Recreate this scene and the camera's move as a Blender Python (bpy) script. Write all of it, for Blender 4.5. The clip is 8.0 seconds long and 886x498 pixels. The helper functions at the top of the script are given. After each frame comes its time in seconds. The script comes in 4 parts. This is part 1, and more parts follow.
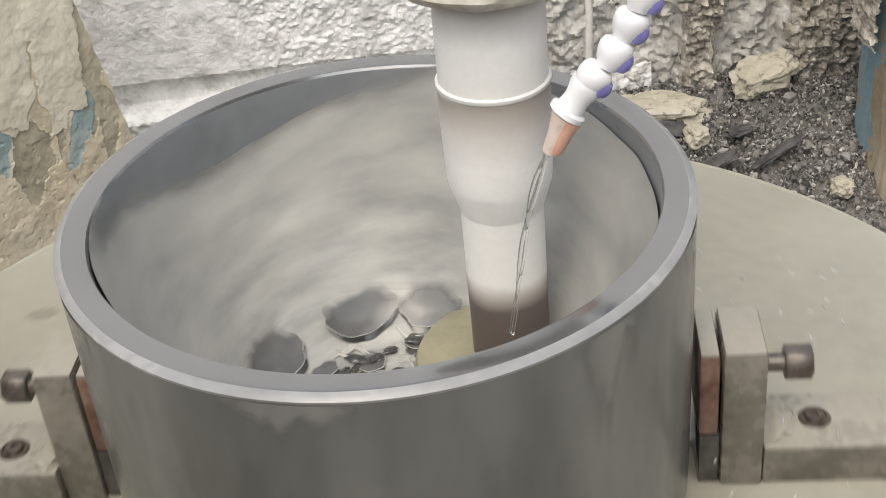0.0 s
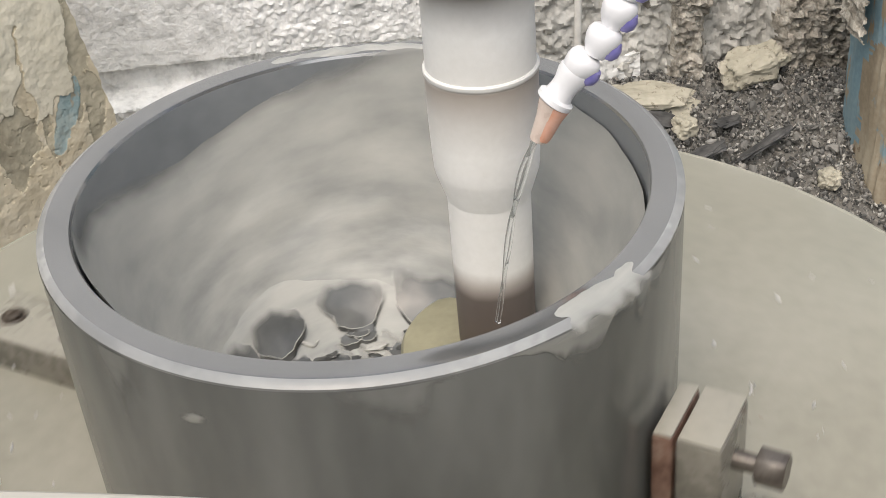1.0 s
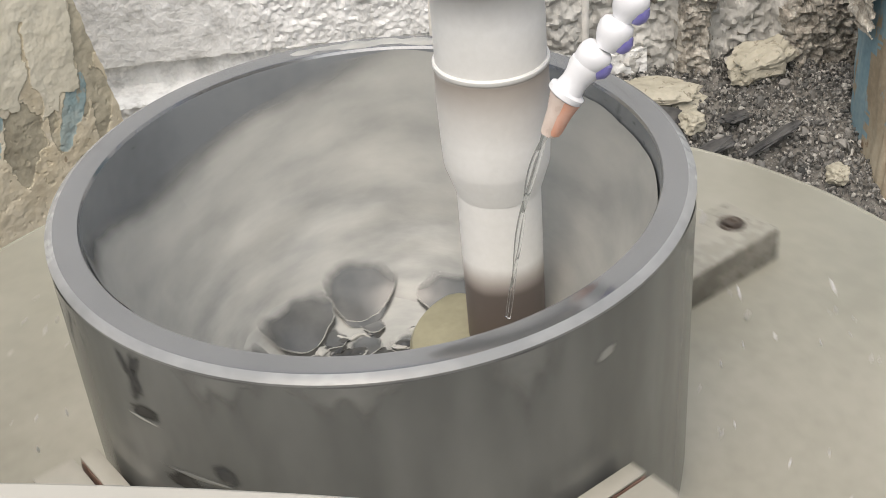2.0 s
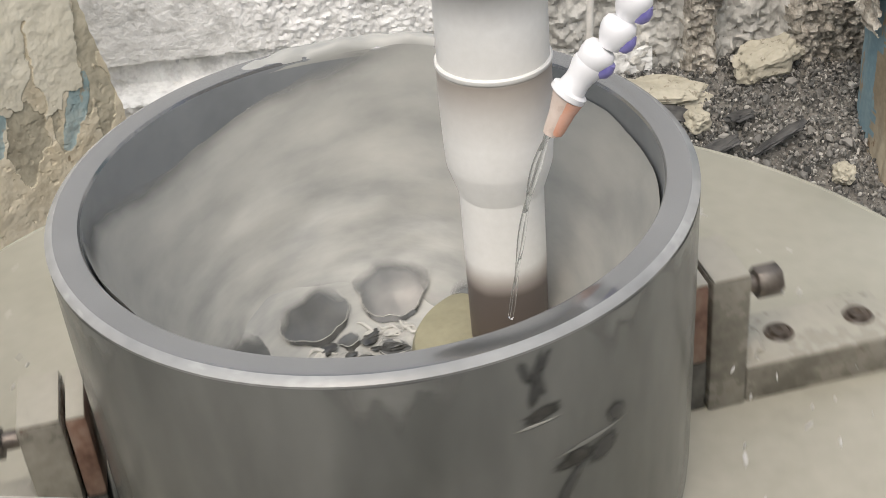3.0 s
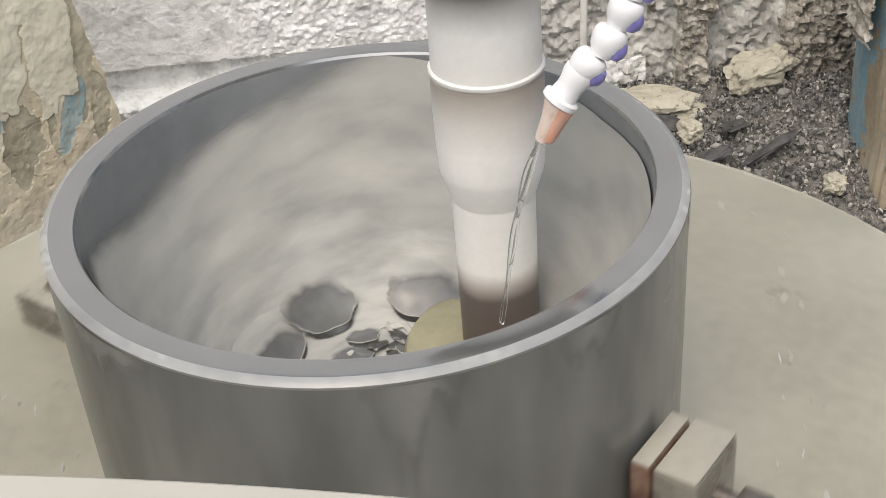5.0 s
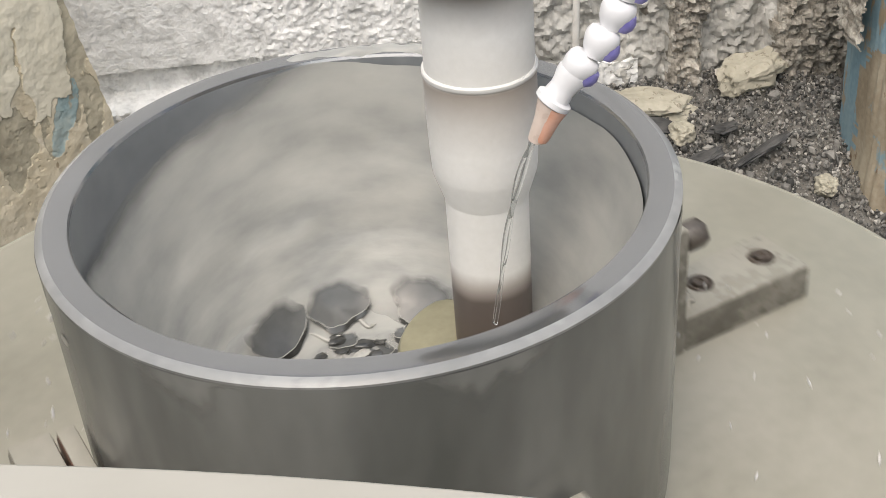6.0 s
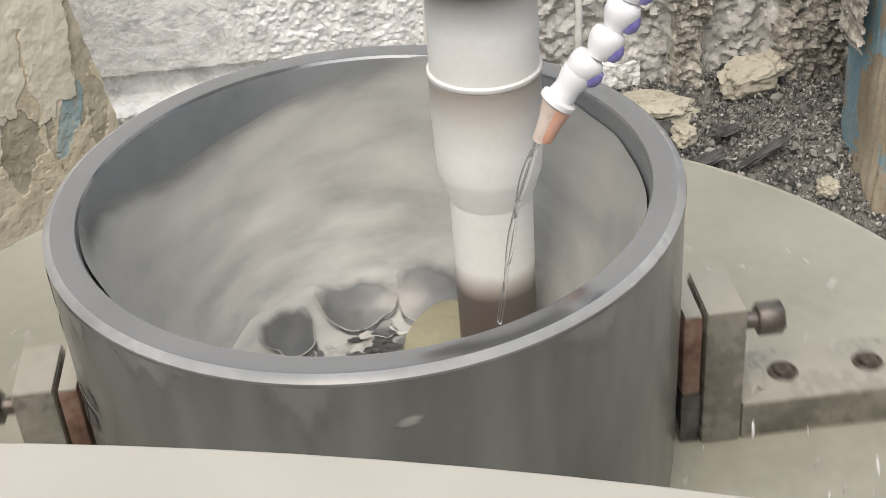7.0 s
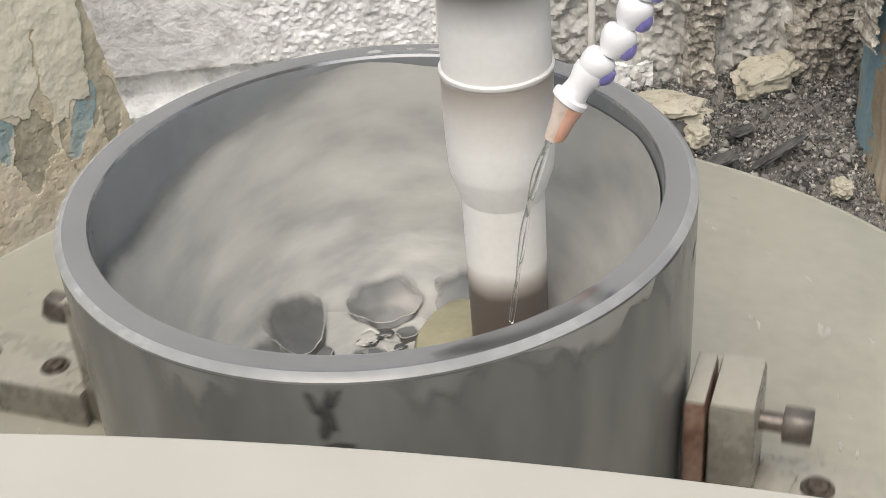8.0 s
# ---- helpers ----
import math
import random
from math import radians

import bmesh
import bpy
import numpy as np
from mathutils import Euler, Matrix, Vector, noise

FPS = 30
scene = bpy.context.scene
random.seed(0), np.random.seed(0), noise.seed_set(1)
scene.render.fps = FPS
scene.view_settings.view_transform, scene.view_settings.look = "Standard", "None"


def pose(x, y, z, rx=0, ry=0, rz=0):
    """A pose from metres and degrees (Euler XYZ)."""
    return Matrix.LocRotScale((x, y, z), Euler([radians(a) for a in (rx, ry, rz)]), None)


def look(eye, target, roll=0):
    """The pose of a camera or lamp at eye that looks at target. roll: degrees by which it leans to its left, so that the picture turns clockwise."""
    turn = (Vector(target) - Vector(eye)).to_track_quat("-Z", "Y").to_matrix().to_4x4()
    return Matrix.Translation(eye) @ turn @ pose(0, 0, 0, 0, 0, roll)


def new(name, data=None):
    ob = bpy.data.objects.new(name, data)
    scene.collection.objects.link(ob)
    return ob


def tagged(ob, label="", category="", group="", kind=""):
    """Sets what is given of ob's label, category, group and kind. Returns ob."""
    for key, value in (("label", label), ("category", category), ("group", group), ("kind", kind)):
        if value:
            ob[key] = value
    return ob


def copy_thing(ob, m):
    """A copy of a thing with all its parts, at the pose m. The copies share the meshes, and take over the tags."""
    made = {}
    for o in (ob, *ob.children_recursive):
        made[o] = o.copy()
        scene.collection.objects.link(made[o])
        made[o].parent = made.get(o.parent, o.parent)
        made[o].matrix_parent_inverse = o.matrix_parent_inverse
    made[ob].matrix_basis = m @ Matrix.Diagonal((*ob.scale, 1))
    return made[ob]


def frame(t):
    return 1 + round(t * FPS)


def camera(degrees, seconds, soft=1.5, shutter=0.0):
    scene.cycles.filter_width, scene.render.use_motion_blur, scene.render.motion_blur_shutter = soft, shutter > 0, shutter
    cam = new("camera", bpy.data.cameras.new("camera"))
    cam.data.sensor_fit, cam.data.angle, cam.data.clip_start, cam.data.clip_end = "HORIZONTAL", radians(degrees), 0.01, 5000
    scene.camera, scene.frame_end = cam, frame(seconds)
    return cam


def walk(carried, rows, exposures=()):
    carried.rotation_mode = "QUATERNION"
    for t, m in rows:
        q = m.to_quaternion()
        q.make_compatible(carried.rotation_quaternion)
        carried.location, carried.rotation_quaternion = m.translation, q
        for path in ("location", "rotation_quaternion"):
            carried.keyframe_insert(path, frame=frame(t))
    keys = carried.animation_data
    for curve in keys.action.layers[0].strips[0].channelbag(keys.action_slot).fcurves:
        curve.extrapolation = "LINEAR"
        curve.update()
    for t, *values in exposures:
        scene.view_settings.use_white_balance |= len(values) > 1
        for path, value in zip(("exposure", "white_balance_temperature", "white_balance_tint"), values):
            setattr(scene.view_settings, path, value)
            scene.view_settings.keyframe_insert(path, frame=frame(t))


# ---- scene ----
cam = camera(36.16, 8.0, soft=0.9, shutter=0.12)
walk(cam, [
    (0, look((0.0080, -0.8046, 1.0301), (0.0446, 0.0286, 0.4783), -5.74)),
    (0.5, look((0.0086, -0.8032, 1.0299), (0.0490, 0.0281, 0.4756), -5.32)),
    (1, look((0.0091, -0.8018, 1.0257), (0.0537, 0.0267, 0.4675), -5.04)),
    (1.5, look((0.0031, -0.8010, 1.0234), (0.0474, 0.0269, 0.4643), -5.09)),
    (3, look((0.0080, -0.7931, 1.0198), (0.0450, 0.0344, 0.4594), -5.40)),
    (3.5, look((0.0047, -0.7962, 1.0234), (0.0488, 0.0336, 0.4670), -4.18)),
    (4, look((0.0045, -0.8005, 1.0236), (0.0510, 0.0306, 0.4693), -4.39)),
    (4.5, look((0.0087, -0.8015, 1.0228), (0.0493, 0.0293, 0.4677), -4.75)),
    (6, look((0.0074, -0.8060, 1.0221), (0.0555, 0.0257, 0.4689), -4.60)),
    (6.5, look((0.0027, -0.8084, 1.0233), (0.0515, 0.0253, 0.4732), -4.49)),
    (7, look((0.0037, -0.8129, 1.0229), (0.0518, 0.0206, 0.4725), -4.54)),
    (7.5, look((0.0017, -0.8130, 1.0225), (0.0441, 0.0213, 0.4728), -4.79)),
    (8, look((0.0046, -0.8122, 1.0197), (0.0432, 0.0230, 0.4712), -4.82)),
])

# ---- world and light ----
world = bpy.data.worlds.new("world")
scene.world = world
world.use_nodes = True
wn = world.node_tree
sky = wn.nodes.new("ShaderNodeTexSky")
sky.sky_type = "NISHITA"
sky.sun_disc = False
sky.sun_elevation, sky.sun_rotation = radians(61), radians(204)
sky.air_density, sky.dust_density, sky.ozone_density = 0.8, 6.0, 1.0
wn.nodes["Background"].inputs["Strength"].default_value = 0.175
wn.links.new(sky.outputs["Color"], wn.nodes["Background"].inputs["Color"])
sun = new("sun", bpy.data.lights.new("sun", "SUN"))
sun.data.energy, sun.data.angle, sun.data.color = 1.6, radians(90), (0.925, 0.985, 0.905)
sun.matrix_world = look((-0.85, -1.95, 3.9), (0, 0, 0))
scene.view_settings.exposure = 0.05

# ---- materials ----


def material(name, colors, scale=12.0, rough=0.6, bump=0.3, grain=120.0, stretch=(1, 1, 1), metal=0.0, spots=None, height=0.002,
             rough_var=0.15, coat=0.0):
    """Two scales of noise between the colours, fine relief, optional spots (colour, scale, threshold)."""
    m = bpy.data.materials.new(name)
    m.use_nodes = True
    n, l = m.node_tree.nodes, m.node_tree.links
    b = n["Principled BSDF"]
    co = n.new("ShaderNodeTexCoord")
    mp = n.new("ShaderNodeMapping")
    mp.inputs["Scale"].default_value = stretch
    l.new(co.outputs["Object"], mp.inputs["Vector"])
    big, fine = n.new("ShaderNodeTexNoise"), n.new("ShaderNodeTexNoise")
    big.inputs["Scale"].default_value, big.inputs["Detail"].default_value = scale, 6
    fine.inputs["Scale"].default_value, fine.inputs["Detail"].default_value = grain, 5
    l.new(mp.outputs["Vector"], big.inputs["Vector"])
    l.new(co.outputs["Object"], fine.inputs["Vector"])
    mix = n.new("ShaderNodeMath")
    mix.operation = "MULTIPLY_ADD"
    mix.inputs[1].default_value = 0.3
    l.new(fine.outputs["Fac"], mix.inputs[0])
    sub = n.new("ShaderNodeMath")
    sub.operation = "MULTIPLY"
    sub.inputs[1].default_value = 0.7
    l.new(big.outputs["Fac"], sub.inputs[0])
    l.new(sub.outputs["Value"], mix.inputs[2])
    ramp = n.new("ShaderNodeValToRGB")
    ramp.color_ramp.elements[0].position, ramp.color_ramp.elements[1].position = 0.36, 0.64
    ramp.color_ramp.elements[0].color = (*colors[0], 1)
    ramp.color_ramp.elements[1].color = (*colors[-1], 1)
    for i, c in enumerate(colors[1:-1]):
        e = ramp.color_ramp.elements.new(0.36 + 0.28 * (i + 1) / (len(colors) - 1))
        e.color = (*c, 1)
    l.new(mix.outputs["Value"], ramp.inputs["Fac"])
    out = ramp.outputs["Color"]
    for c, s, lo in spots or ():
        sp = n.new("ShaderNodeTexNoise")
        sp.inputs["Scale"].default_value, sp.inputs["Detail"].default_value = s, 7
        sp.inputs["Roughness"].default_value = 0.62
        off = n.new("ShaderNodeVectorMath")
        off.inputs[1].default_value = (s * 0.37, 3.1 + lo * 7, c[0] * 9)
        l.new(mp.outputs["Vector"], off.inputs[0])
        l.new(off.outputs["Vector"], sp.inputs["Vector"])
        st = n.new("ShaderNodeMapRange")
        st.inputs["From Min"].default_value, st.inputs["From Max"].default_value = lo, lo + 0.03
        l.new(sp.outputs["Fac"], st.inputs["Value"])
        mx = n.new("ShaderNodeMix")
        mx.data_type = "RGBA"
        l.new(st.outputs["Result"], mx.inputs["Factor"])
        l.new(out, mx.inputs["A"])
        mx.inputs["B"].default_value = (*c, 1)
        out = mx.outputs["Result"]
    l.new(out, b.inputs["Base Color"])
    rr = n.new("ShaderNodeMapRange")
    rr.inputs["To Min"].default_value, rr.inputs["To Max"].default_value = max(0.03, rough - rough_var), min(1, rough + rough_var)
    l.new(mix.outputs["Value"], rr.inputs["Value"])
    l.new(rr.outputs["Result"], b.inputs["Roughness"])
    b.inputs["Metallic"].default_value = metal
    b.inputs["Coat Weight"].default_value = coat
    b.inputs["Coat Roughness"].default_value = 0.175
    bp = n.new("ShaderNodeBump")
    bp.inputs["Strength"].default_value, bp.inputs["Distance"].default_value = bump, height
    l.new(mix.outputs["Value"], bp.inputs["Height"])
    l.new(bp.outputs["Normal"], b.inputs["Normal"])
    return m


M_STONE = material("grey_marble", [(0.11, 0.114, 0.108), (0.162, 0.167, 0.159), (0.23, 0.235, 0.224)], 9, 0.24, 0.04, 30, (1, 1, 0.28), rough_var=0.1)
smooth = M_STONE.node_tree
for nd in [k for k in smooth.nodes if k.type == "TEX_NOISE"]:
    smooth.links.new(next(k for k in smooth.nodes if k.type == "MAPPING").outputs["Vector"], nd.inputs["Vector"])
M_RIM = material("ground_marble", [(0.06, 0.064, 0.067), (0.105, 0.109, 0.112)], 14, 0.13, 0.08, 160, rough_var=0.08, coat=0.8)
M_RIM.node_tree.nodes["Principled BSDF"].inputs["IOR"].default_value = 2.5
M_EDGE = material("chamfered_marble", [(0.24, 0.245, 0.245), (0.35, 0.355, 0.352)], 12, 0.25, 0.1, 120)
M_SLURRY = material("slurry", [(0.29, 0.294, 0.28), (0.37, 0.37, 0.347), (0.435, 0.431, 0.4)], 1.7, 0.34, 0.16, 14, (1, 1, 1), height=0.005)
M_FOAM = material("pale_foam", [(0.42, 0.415, 0.385), (0.55, 0.54, 0.5)], 40, 0.3, 0.2, 120)
M_FILM = material("thin_slurry_film", [(0.22, 0.225, 0.215), (0.3, 0.303, 0.288)], 30, 0.2, 0.06, 90, (1, 1, 0.2))
M_GOUGE = material("dark_gouge", [(0.03, 0.03, 0.028), (0.075, 0.073, 0.068)], 60, 0.5, 0.4, 200)
M_STAIN = material("dark_smear", [(0.05, 0.051, 0.052), (0.085, 0.087, 0.087)], 40, 0.35, 0.2, 150)
M_INNER = material("wet_inner_marble", [(0.16, 0.172, 0.182), (0.23, 0.243, 0.252)], 9, 0.3, 0.05, 60, (1, 1, 0.2), rough_var=0.1)
M_HOLLOW = material("clear_water_hollow", [(0.085, 0.088, 0.087), (0.115, 0.118, 0.116), (0.16, 0.163, 0.158)], 18, 0.16, 0.2, 60, height=0.002)
M_PIT = material("dark_water_pit", [(0.03, 0.03, 0.028), (0.1, 0.1, 0.094)], 40, 0.12, 0.2, 120, coat=0.5)
M_DISC = material("slurry_coated_steel", [(0.31, 0.3, 0.245), (0.37, 0.357, 0.295), (0.42, 0.404, 0.342)], 5, 0.36, 0.12, 60, rough_var=0.18,
                  spots=[((0.26, 0.245, 0.2), 9, 0.67), ((0.3, 0.2, 0.15), 17, 0.73)])
# one muddy steel in two tones: darker for shaded sides, paler for lit tops
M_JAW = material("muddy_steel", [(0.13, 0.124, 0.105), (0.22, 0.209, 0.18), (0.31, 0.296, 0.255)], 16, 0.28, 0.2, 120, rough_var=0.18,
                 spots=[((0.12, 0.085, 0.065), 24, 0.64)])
M_PLATE = material("lit_muddy_steel", [(0.3, 0.287, 0.24), (0.37, 0.353, 0.3), (0.41, 0.39, 0.335)], 14, 0.3, 0.2, 120, rough_var=0.18,
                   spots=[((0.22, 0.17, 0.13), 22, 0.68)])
M_RUST = material("rusty_brown_steel", [(0.1, 0.05, 0.035), (0.2, 0.12, 0.09), (0.27, 0.2, 0.16)], 40, 0.4, 0.3, 200)
M_BOLT = material("dark_bolt_steel", [(0.09, 0.075, 0.065), (0.2, 0.18, 0.16)], 60, 0.35, 0.3, 250, metal=0.5)
M_HOLE = material("bolt_hole_dark", [(0.035, 0.026, 0.02), (0.1, 0.08, 0.062)], 60, 0.35, 0.3, 200)
M_SHAFT = material("dusty_white_steel", [(0.78, 0.77, 0.735), (0.86, 0.85, 0.82)], 18, 0.42, 0.1, 200)
M_DUST = material("caked_dust", [(0.42, 0.37, 0.3), (0.6, 0.55, 0.47), (0.72, 0.68, 0.61)], 45, 0.8, 0.8, 150, height=0.004)
M_TOOL = material("olive_grinding_tool", [(0.25, 0.235, 0.155), (0.34, 0.315, 0.21)], 25, 0.4, 0.2, 150)
M_HOSE = material("white_plastic", [(0.74, 0.74, 0.76), (0.82, 0.82, 0.83)], 30, 0.35, 0.05, 200)
M_BLUE = material("blue_plastic", [(0.16, 0.145, 0.42), (0.3, 0.28, 0.56)], 40, 0.35, 0.05, 200)
M_ORANGE = material("orange_plastic", [(0.66, 0.33, 0.22), (0.75, 0.48, 0.38)], 60, 0.4, 0.05, 200)
M_TIP = material("milky_plastic", [(0.62, 0.5, 0.43), (0.74, 0.64, 0.57)], 60, 0.3, 0.05, 200)
M_PLASTER = material("white_plaster", [(0.54, 0.54, 0.525), (0.77, 0.77, 0.755), (0.87, 0.87, 0.855)], 30, 0.9, 1.0, 150, height=0.008)
M_GREYWALL = material("grey_eroded_mortar", [(0.3, 0.293, 0.27), (0.46, 0.45, 0.42), (0.6, 0.59, 0.555)], 26, 0.92, 1.0, 140, height=0.006,
                      spots=[((0.16, 0.145, 0.12), 30, 0.62)])
M_BROWNWALL = material("brown_eroded_mortar", [(0.15, 0.136, 0.112), (0.35, 0.322, 0.277), (0.56, 0.53, 0.47)], 60, 0.92, 1.0, 220, height=0.008)
M_CRUST = material("crumbling_mortar", [(0.22, 0.195, 0.16), (0.4, 0.37, 0.315), (0.56, 0.53, 0.47)], 50, 0.92, 1.0, 200, height=0.006)
M_PANEL = material("peeling_cream_paint", [(0.58, 0.54, 0.425), (0.66, 0.62, 0.5), (0.72, 0.68, 0.56)], 9, 0.75, 0.4, 120, (1, 1, 0.6),
                   spots=[((0.5, 0.46, 0.35), 14, 0.66)])
M_TAN = material("tan_undercoat", [(0.5, 0.43, 0.3), (0.62, 0.555, 0.42), (0.7, 0.645, 0.52)], 11, 0.8, 0.6, 110, (1, 1, 0.7),
                 spots=[((0.3, 0.24, 0.16), 60, 0.67), ((0.7, 0.64, 0.52), 26, 0.64)])
M_BARE = material("bare_brown_render", [(0.3, 0.27, 0.2), (0.4, 0.365, 0.275), (0.52, 0.475, 0.36)], 26, 0.8, 0.45, 140, (1, 1, 0.5),
                  spots=[((0.24, 0.32, 0.31), 16, 0.63), ((0.55, 0.49, 0.36), 40, 0.64)])
M_OLDBLUE = material("old_blue_paint", [(0.25, 0.35, 0.36), (0.33, 0.42, 0.42), (0.42, 0.46, 0.42)], 24, 0.75, 0.3, 120, (1, 1, 0.5), spots=[((0.36, 0.33, 0.25), 26, 0.6)])
M_POST = material("peeling_tan_paint", [(0.22, 0.18, 0.125), (0.32, 0.27, 0.195), (0.4, 0.355, 0.27)], 16, 0.7, 0.5, 130, (1, 1, 0.5),
                  spots=[((0.22, 0.32, 0.36), 14, 0.6), ((0.2, 0.14, 0.09), 30, 0.63)])
M_POSTBLUE = material("peeling_blue_paint", [(0.105, 0.185, 0.225), (0.16, 0.26, 0.31), (0.24, 0.34, 0.38)], 24, 0.6, 0.6, 130, (1, 1, 0.3),
                      spots=[((0.3, 0.24, 0.16), 26, 0.6), ((0.42, 0.42, 0.38), 40, 0.66)])
M_YELLOW = material("yellow_rubble_stone", [(0.36, 0.335, 0.262), (0.49, 0.458, 0.372)], 22, 0.9, 0.8, 160, height=0.004,
                    spots=[((0.26, 0.235, 0.18), 90, 0.6), ((0.34, 0.31, 0.25), 30, 0.62)])
M_SLATE = material("dark_slate", [(0.035, 0.035, 0.036), (0.1, 0.098, 0.095)], 60, 0.6, 0.4, 200)
M_FLOOR = material("muddy_floor", [(0.1, 0.095, 0.085), (0.24, 0.225, 0.2)], 30, 0.7, 0.8, 120, height=0.006)
M_GUARD = material("cream_sheet_metal", [(0.41, 0.388, 0.33), (0.455, 0.433, 0.375)], 4, 0.45, 0.05, 60)
M_CABLE = material("dusty_cable", [(0.58, 0.56, 0.52), (0.74, 0.72, 0.68)], 60, 0.8, 0.4, 200)


def streak(m, scale=1.5, radial=38.0):
    """Lets a material's large noise run in curls about the upright axis."""
    n, l = m.node_tree.nodes, m.node_tree.links
    co = next(k for k in n if k.type == "TEX_COORD")
    mp = next(k for k in n if k.type == "MAPPING")
    flat = n.new("ShaderNodeVectorMath")
    flat.operation = "MULTIPLY"
    flat.inputs[1].default_value = (1, 1, 0)
    l.new(co.outputs["Object"], flat.inputs[0])
    unit, size = n.new("ShaderNodeVectorMath"), n.new("ShaderNodeVectorMath")
    unit.operation, size.operation = "NORMALIZE", "LENGTH"
    l.new(flat.outputs["Vector"], unit.inputs[0])
    l.new(flat.outputs["Vector"], size.inputs[0])
    turn = n.new("ShaderNodeVectorRotate")
    turn.rotation_type = "Z_AXIS"
    k = n.new("ShaderNodeMath")
    k.operation = "MULTIPLY"
    k.inputs[1].default_value = 6.0
    l.new(size.outputs["Value"], k.inputs[0])
    l.new(unit.outputs["Vector"], turn.inputs["Vector"])
    l.new(k.outputs["Value"], turn.inputs["Angle"])
    sc = n.new("ShaderNodeVectorMath")
    sc.operation = "SCALE"
    sc.inputs["Scale"].default_value = scale
    l.new(turn.outputs["Vector"], sc.inputs[0])
    q = n.new("ShaderNodeMath")
    q.operation = "MULTIPLY"
    q.inputs[1].default_value = radial
    l.new(size.outputs["Value"], q.inputs[0])
    up = n.new("ShaderNodeCombineXYZ")
    l.new(q.outputs["Value"], up.inputs["Z"])
    add = n.new("ShaderNodeVectorMath")
    l.new(sc.outputs["Vector"], add.inputs[0])
    l.new(up.outputs["Vector"], add.inputs[1])
    l.new(add.outputs["Vector"], mp.inputs["Vector"])


streak(M_SLURRY, 1.3, 52.0)


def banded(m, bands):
    """Tints a turned thing along its height: rows of (height, colour, strength), blended between."""
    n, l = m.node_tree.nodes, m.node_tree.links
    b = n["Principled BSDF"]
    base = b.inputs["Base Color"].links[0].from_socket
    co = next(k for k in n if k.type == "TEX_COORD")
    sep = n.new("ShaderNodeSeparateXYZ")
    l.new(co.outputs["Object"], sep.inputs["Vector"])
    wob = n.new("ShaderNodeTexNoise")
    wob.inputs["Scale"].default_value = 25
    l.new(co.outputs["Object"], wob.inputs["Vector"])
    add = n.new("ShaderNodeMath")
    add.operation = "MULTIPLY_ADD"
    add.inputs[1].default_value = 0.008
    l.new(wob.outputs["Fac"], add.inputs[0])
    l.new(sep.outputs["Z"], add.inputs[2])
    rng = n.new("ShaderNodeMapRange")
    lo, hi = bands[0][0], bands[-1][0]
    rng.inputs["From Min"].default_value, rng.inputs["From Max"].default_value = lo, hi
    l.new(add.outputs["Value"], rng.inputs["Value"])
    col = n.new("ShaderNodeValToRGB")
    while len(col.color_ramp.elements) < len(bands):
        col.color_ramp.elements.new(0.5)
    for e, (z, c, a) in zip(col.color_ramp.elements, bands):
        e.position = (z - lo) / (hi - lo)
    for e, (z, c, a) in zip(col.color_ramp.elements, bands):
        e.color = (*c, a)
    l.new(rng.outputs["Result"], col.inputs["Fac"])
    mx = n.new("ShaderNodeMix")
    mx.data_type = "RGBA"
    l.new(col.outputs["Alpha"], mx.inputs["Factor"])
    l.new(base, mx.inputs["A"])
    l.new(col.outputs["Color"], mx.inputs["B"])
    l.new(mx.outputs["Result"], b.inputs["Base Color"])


# under collar and housing: brown dust plus shade, both put into the colour
BROWN, DUST_SHADE = (0.06, 0.038, 0.029), (0.22, 0.17, 0.13)
banded(M_SHAFT, [(-0.2, BROWN, 0.97), (-0.116, BROWN, 0.92), (-0.106, (0.2, 0.15, 0.12), 0.7), (-0.092, DUST_SHADE, 0.0), (0.01, DUST_SHADE, 0.0), (0.036, DUST_SHADE, 0.3), (0.0605, DUST_SHADE, 0.8), (0.0635, DUST_SHADE, 0.05),
                 (0.1, DUST_SHADE, 0.0), (0.121, DUST_SHADE, 0.3), (0.139, DUST_SHADE, 0.85)])


def thinning(m):
    """A liquid that thins out to nothing where its sheet covers little."""
    n, l = m.node_tree.nodes, m.node_tree.links
    at = n.new("ShaderNodeAttribute")
    at.attribute_name = "cover"
    l.new(at.outputs["Fac"], n["Principled BSDF"].inputs["Alpha"])
    return m


M_THIN = thinning(M_SLURRY.copy())
M_HOLLOW = thinning(M_HOLLOW)
M_FILM, M_GOUGE, M_STAIN = thinning(M_FILM), thinning(M_GOUGE), thinning(M_STAIN)
M_FROTH = thinning(material("dull_froth", [(0.34, 0.335, 0.312), (0.42, 0.415, 0.385), (0.5, 0.49, 0.455)], 60, 0.3, 0.2, 160))


def gravel_material():
    m = material("gravel", [(0.1, 0.1, 0.095), (0.2, 0.19, 0.175)], 60, 0.75, 0.5, 260)
    n, l = m.node_tree.nodes, m.node_tree.links
    geo = n.new("ShaderNodeNewGeometry")
    ramp = n.new("ShaderNodeValToRGB")
    ramp.color_ramp.elements[0].color = (0.03, 0.03, 0.028, 1)
    ramp.color_ramp.elements[1].color = (0.5, 0.48, 0.44, 1)
    for p, c in ((0.35, (0.12, 0.118, 0.11, 1)), (0.65, (0.22, 0.212, 0.196, 1)), (0.88, (0.36, 0.345, 0.315, 1))):
        e = ramp.color_ramp.elements.new(p)
        e.color = c
    l.new(geo.outputs["Random Per Island"], ramp.inputs["Fac"])
    l.new(ramp.outputs["Color"], n["Principled BSDF"].inputs["Base Color"])
    return m


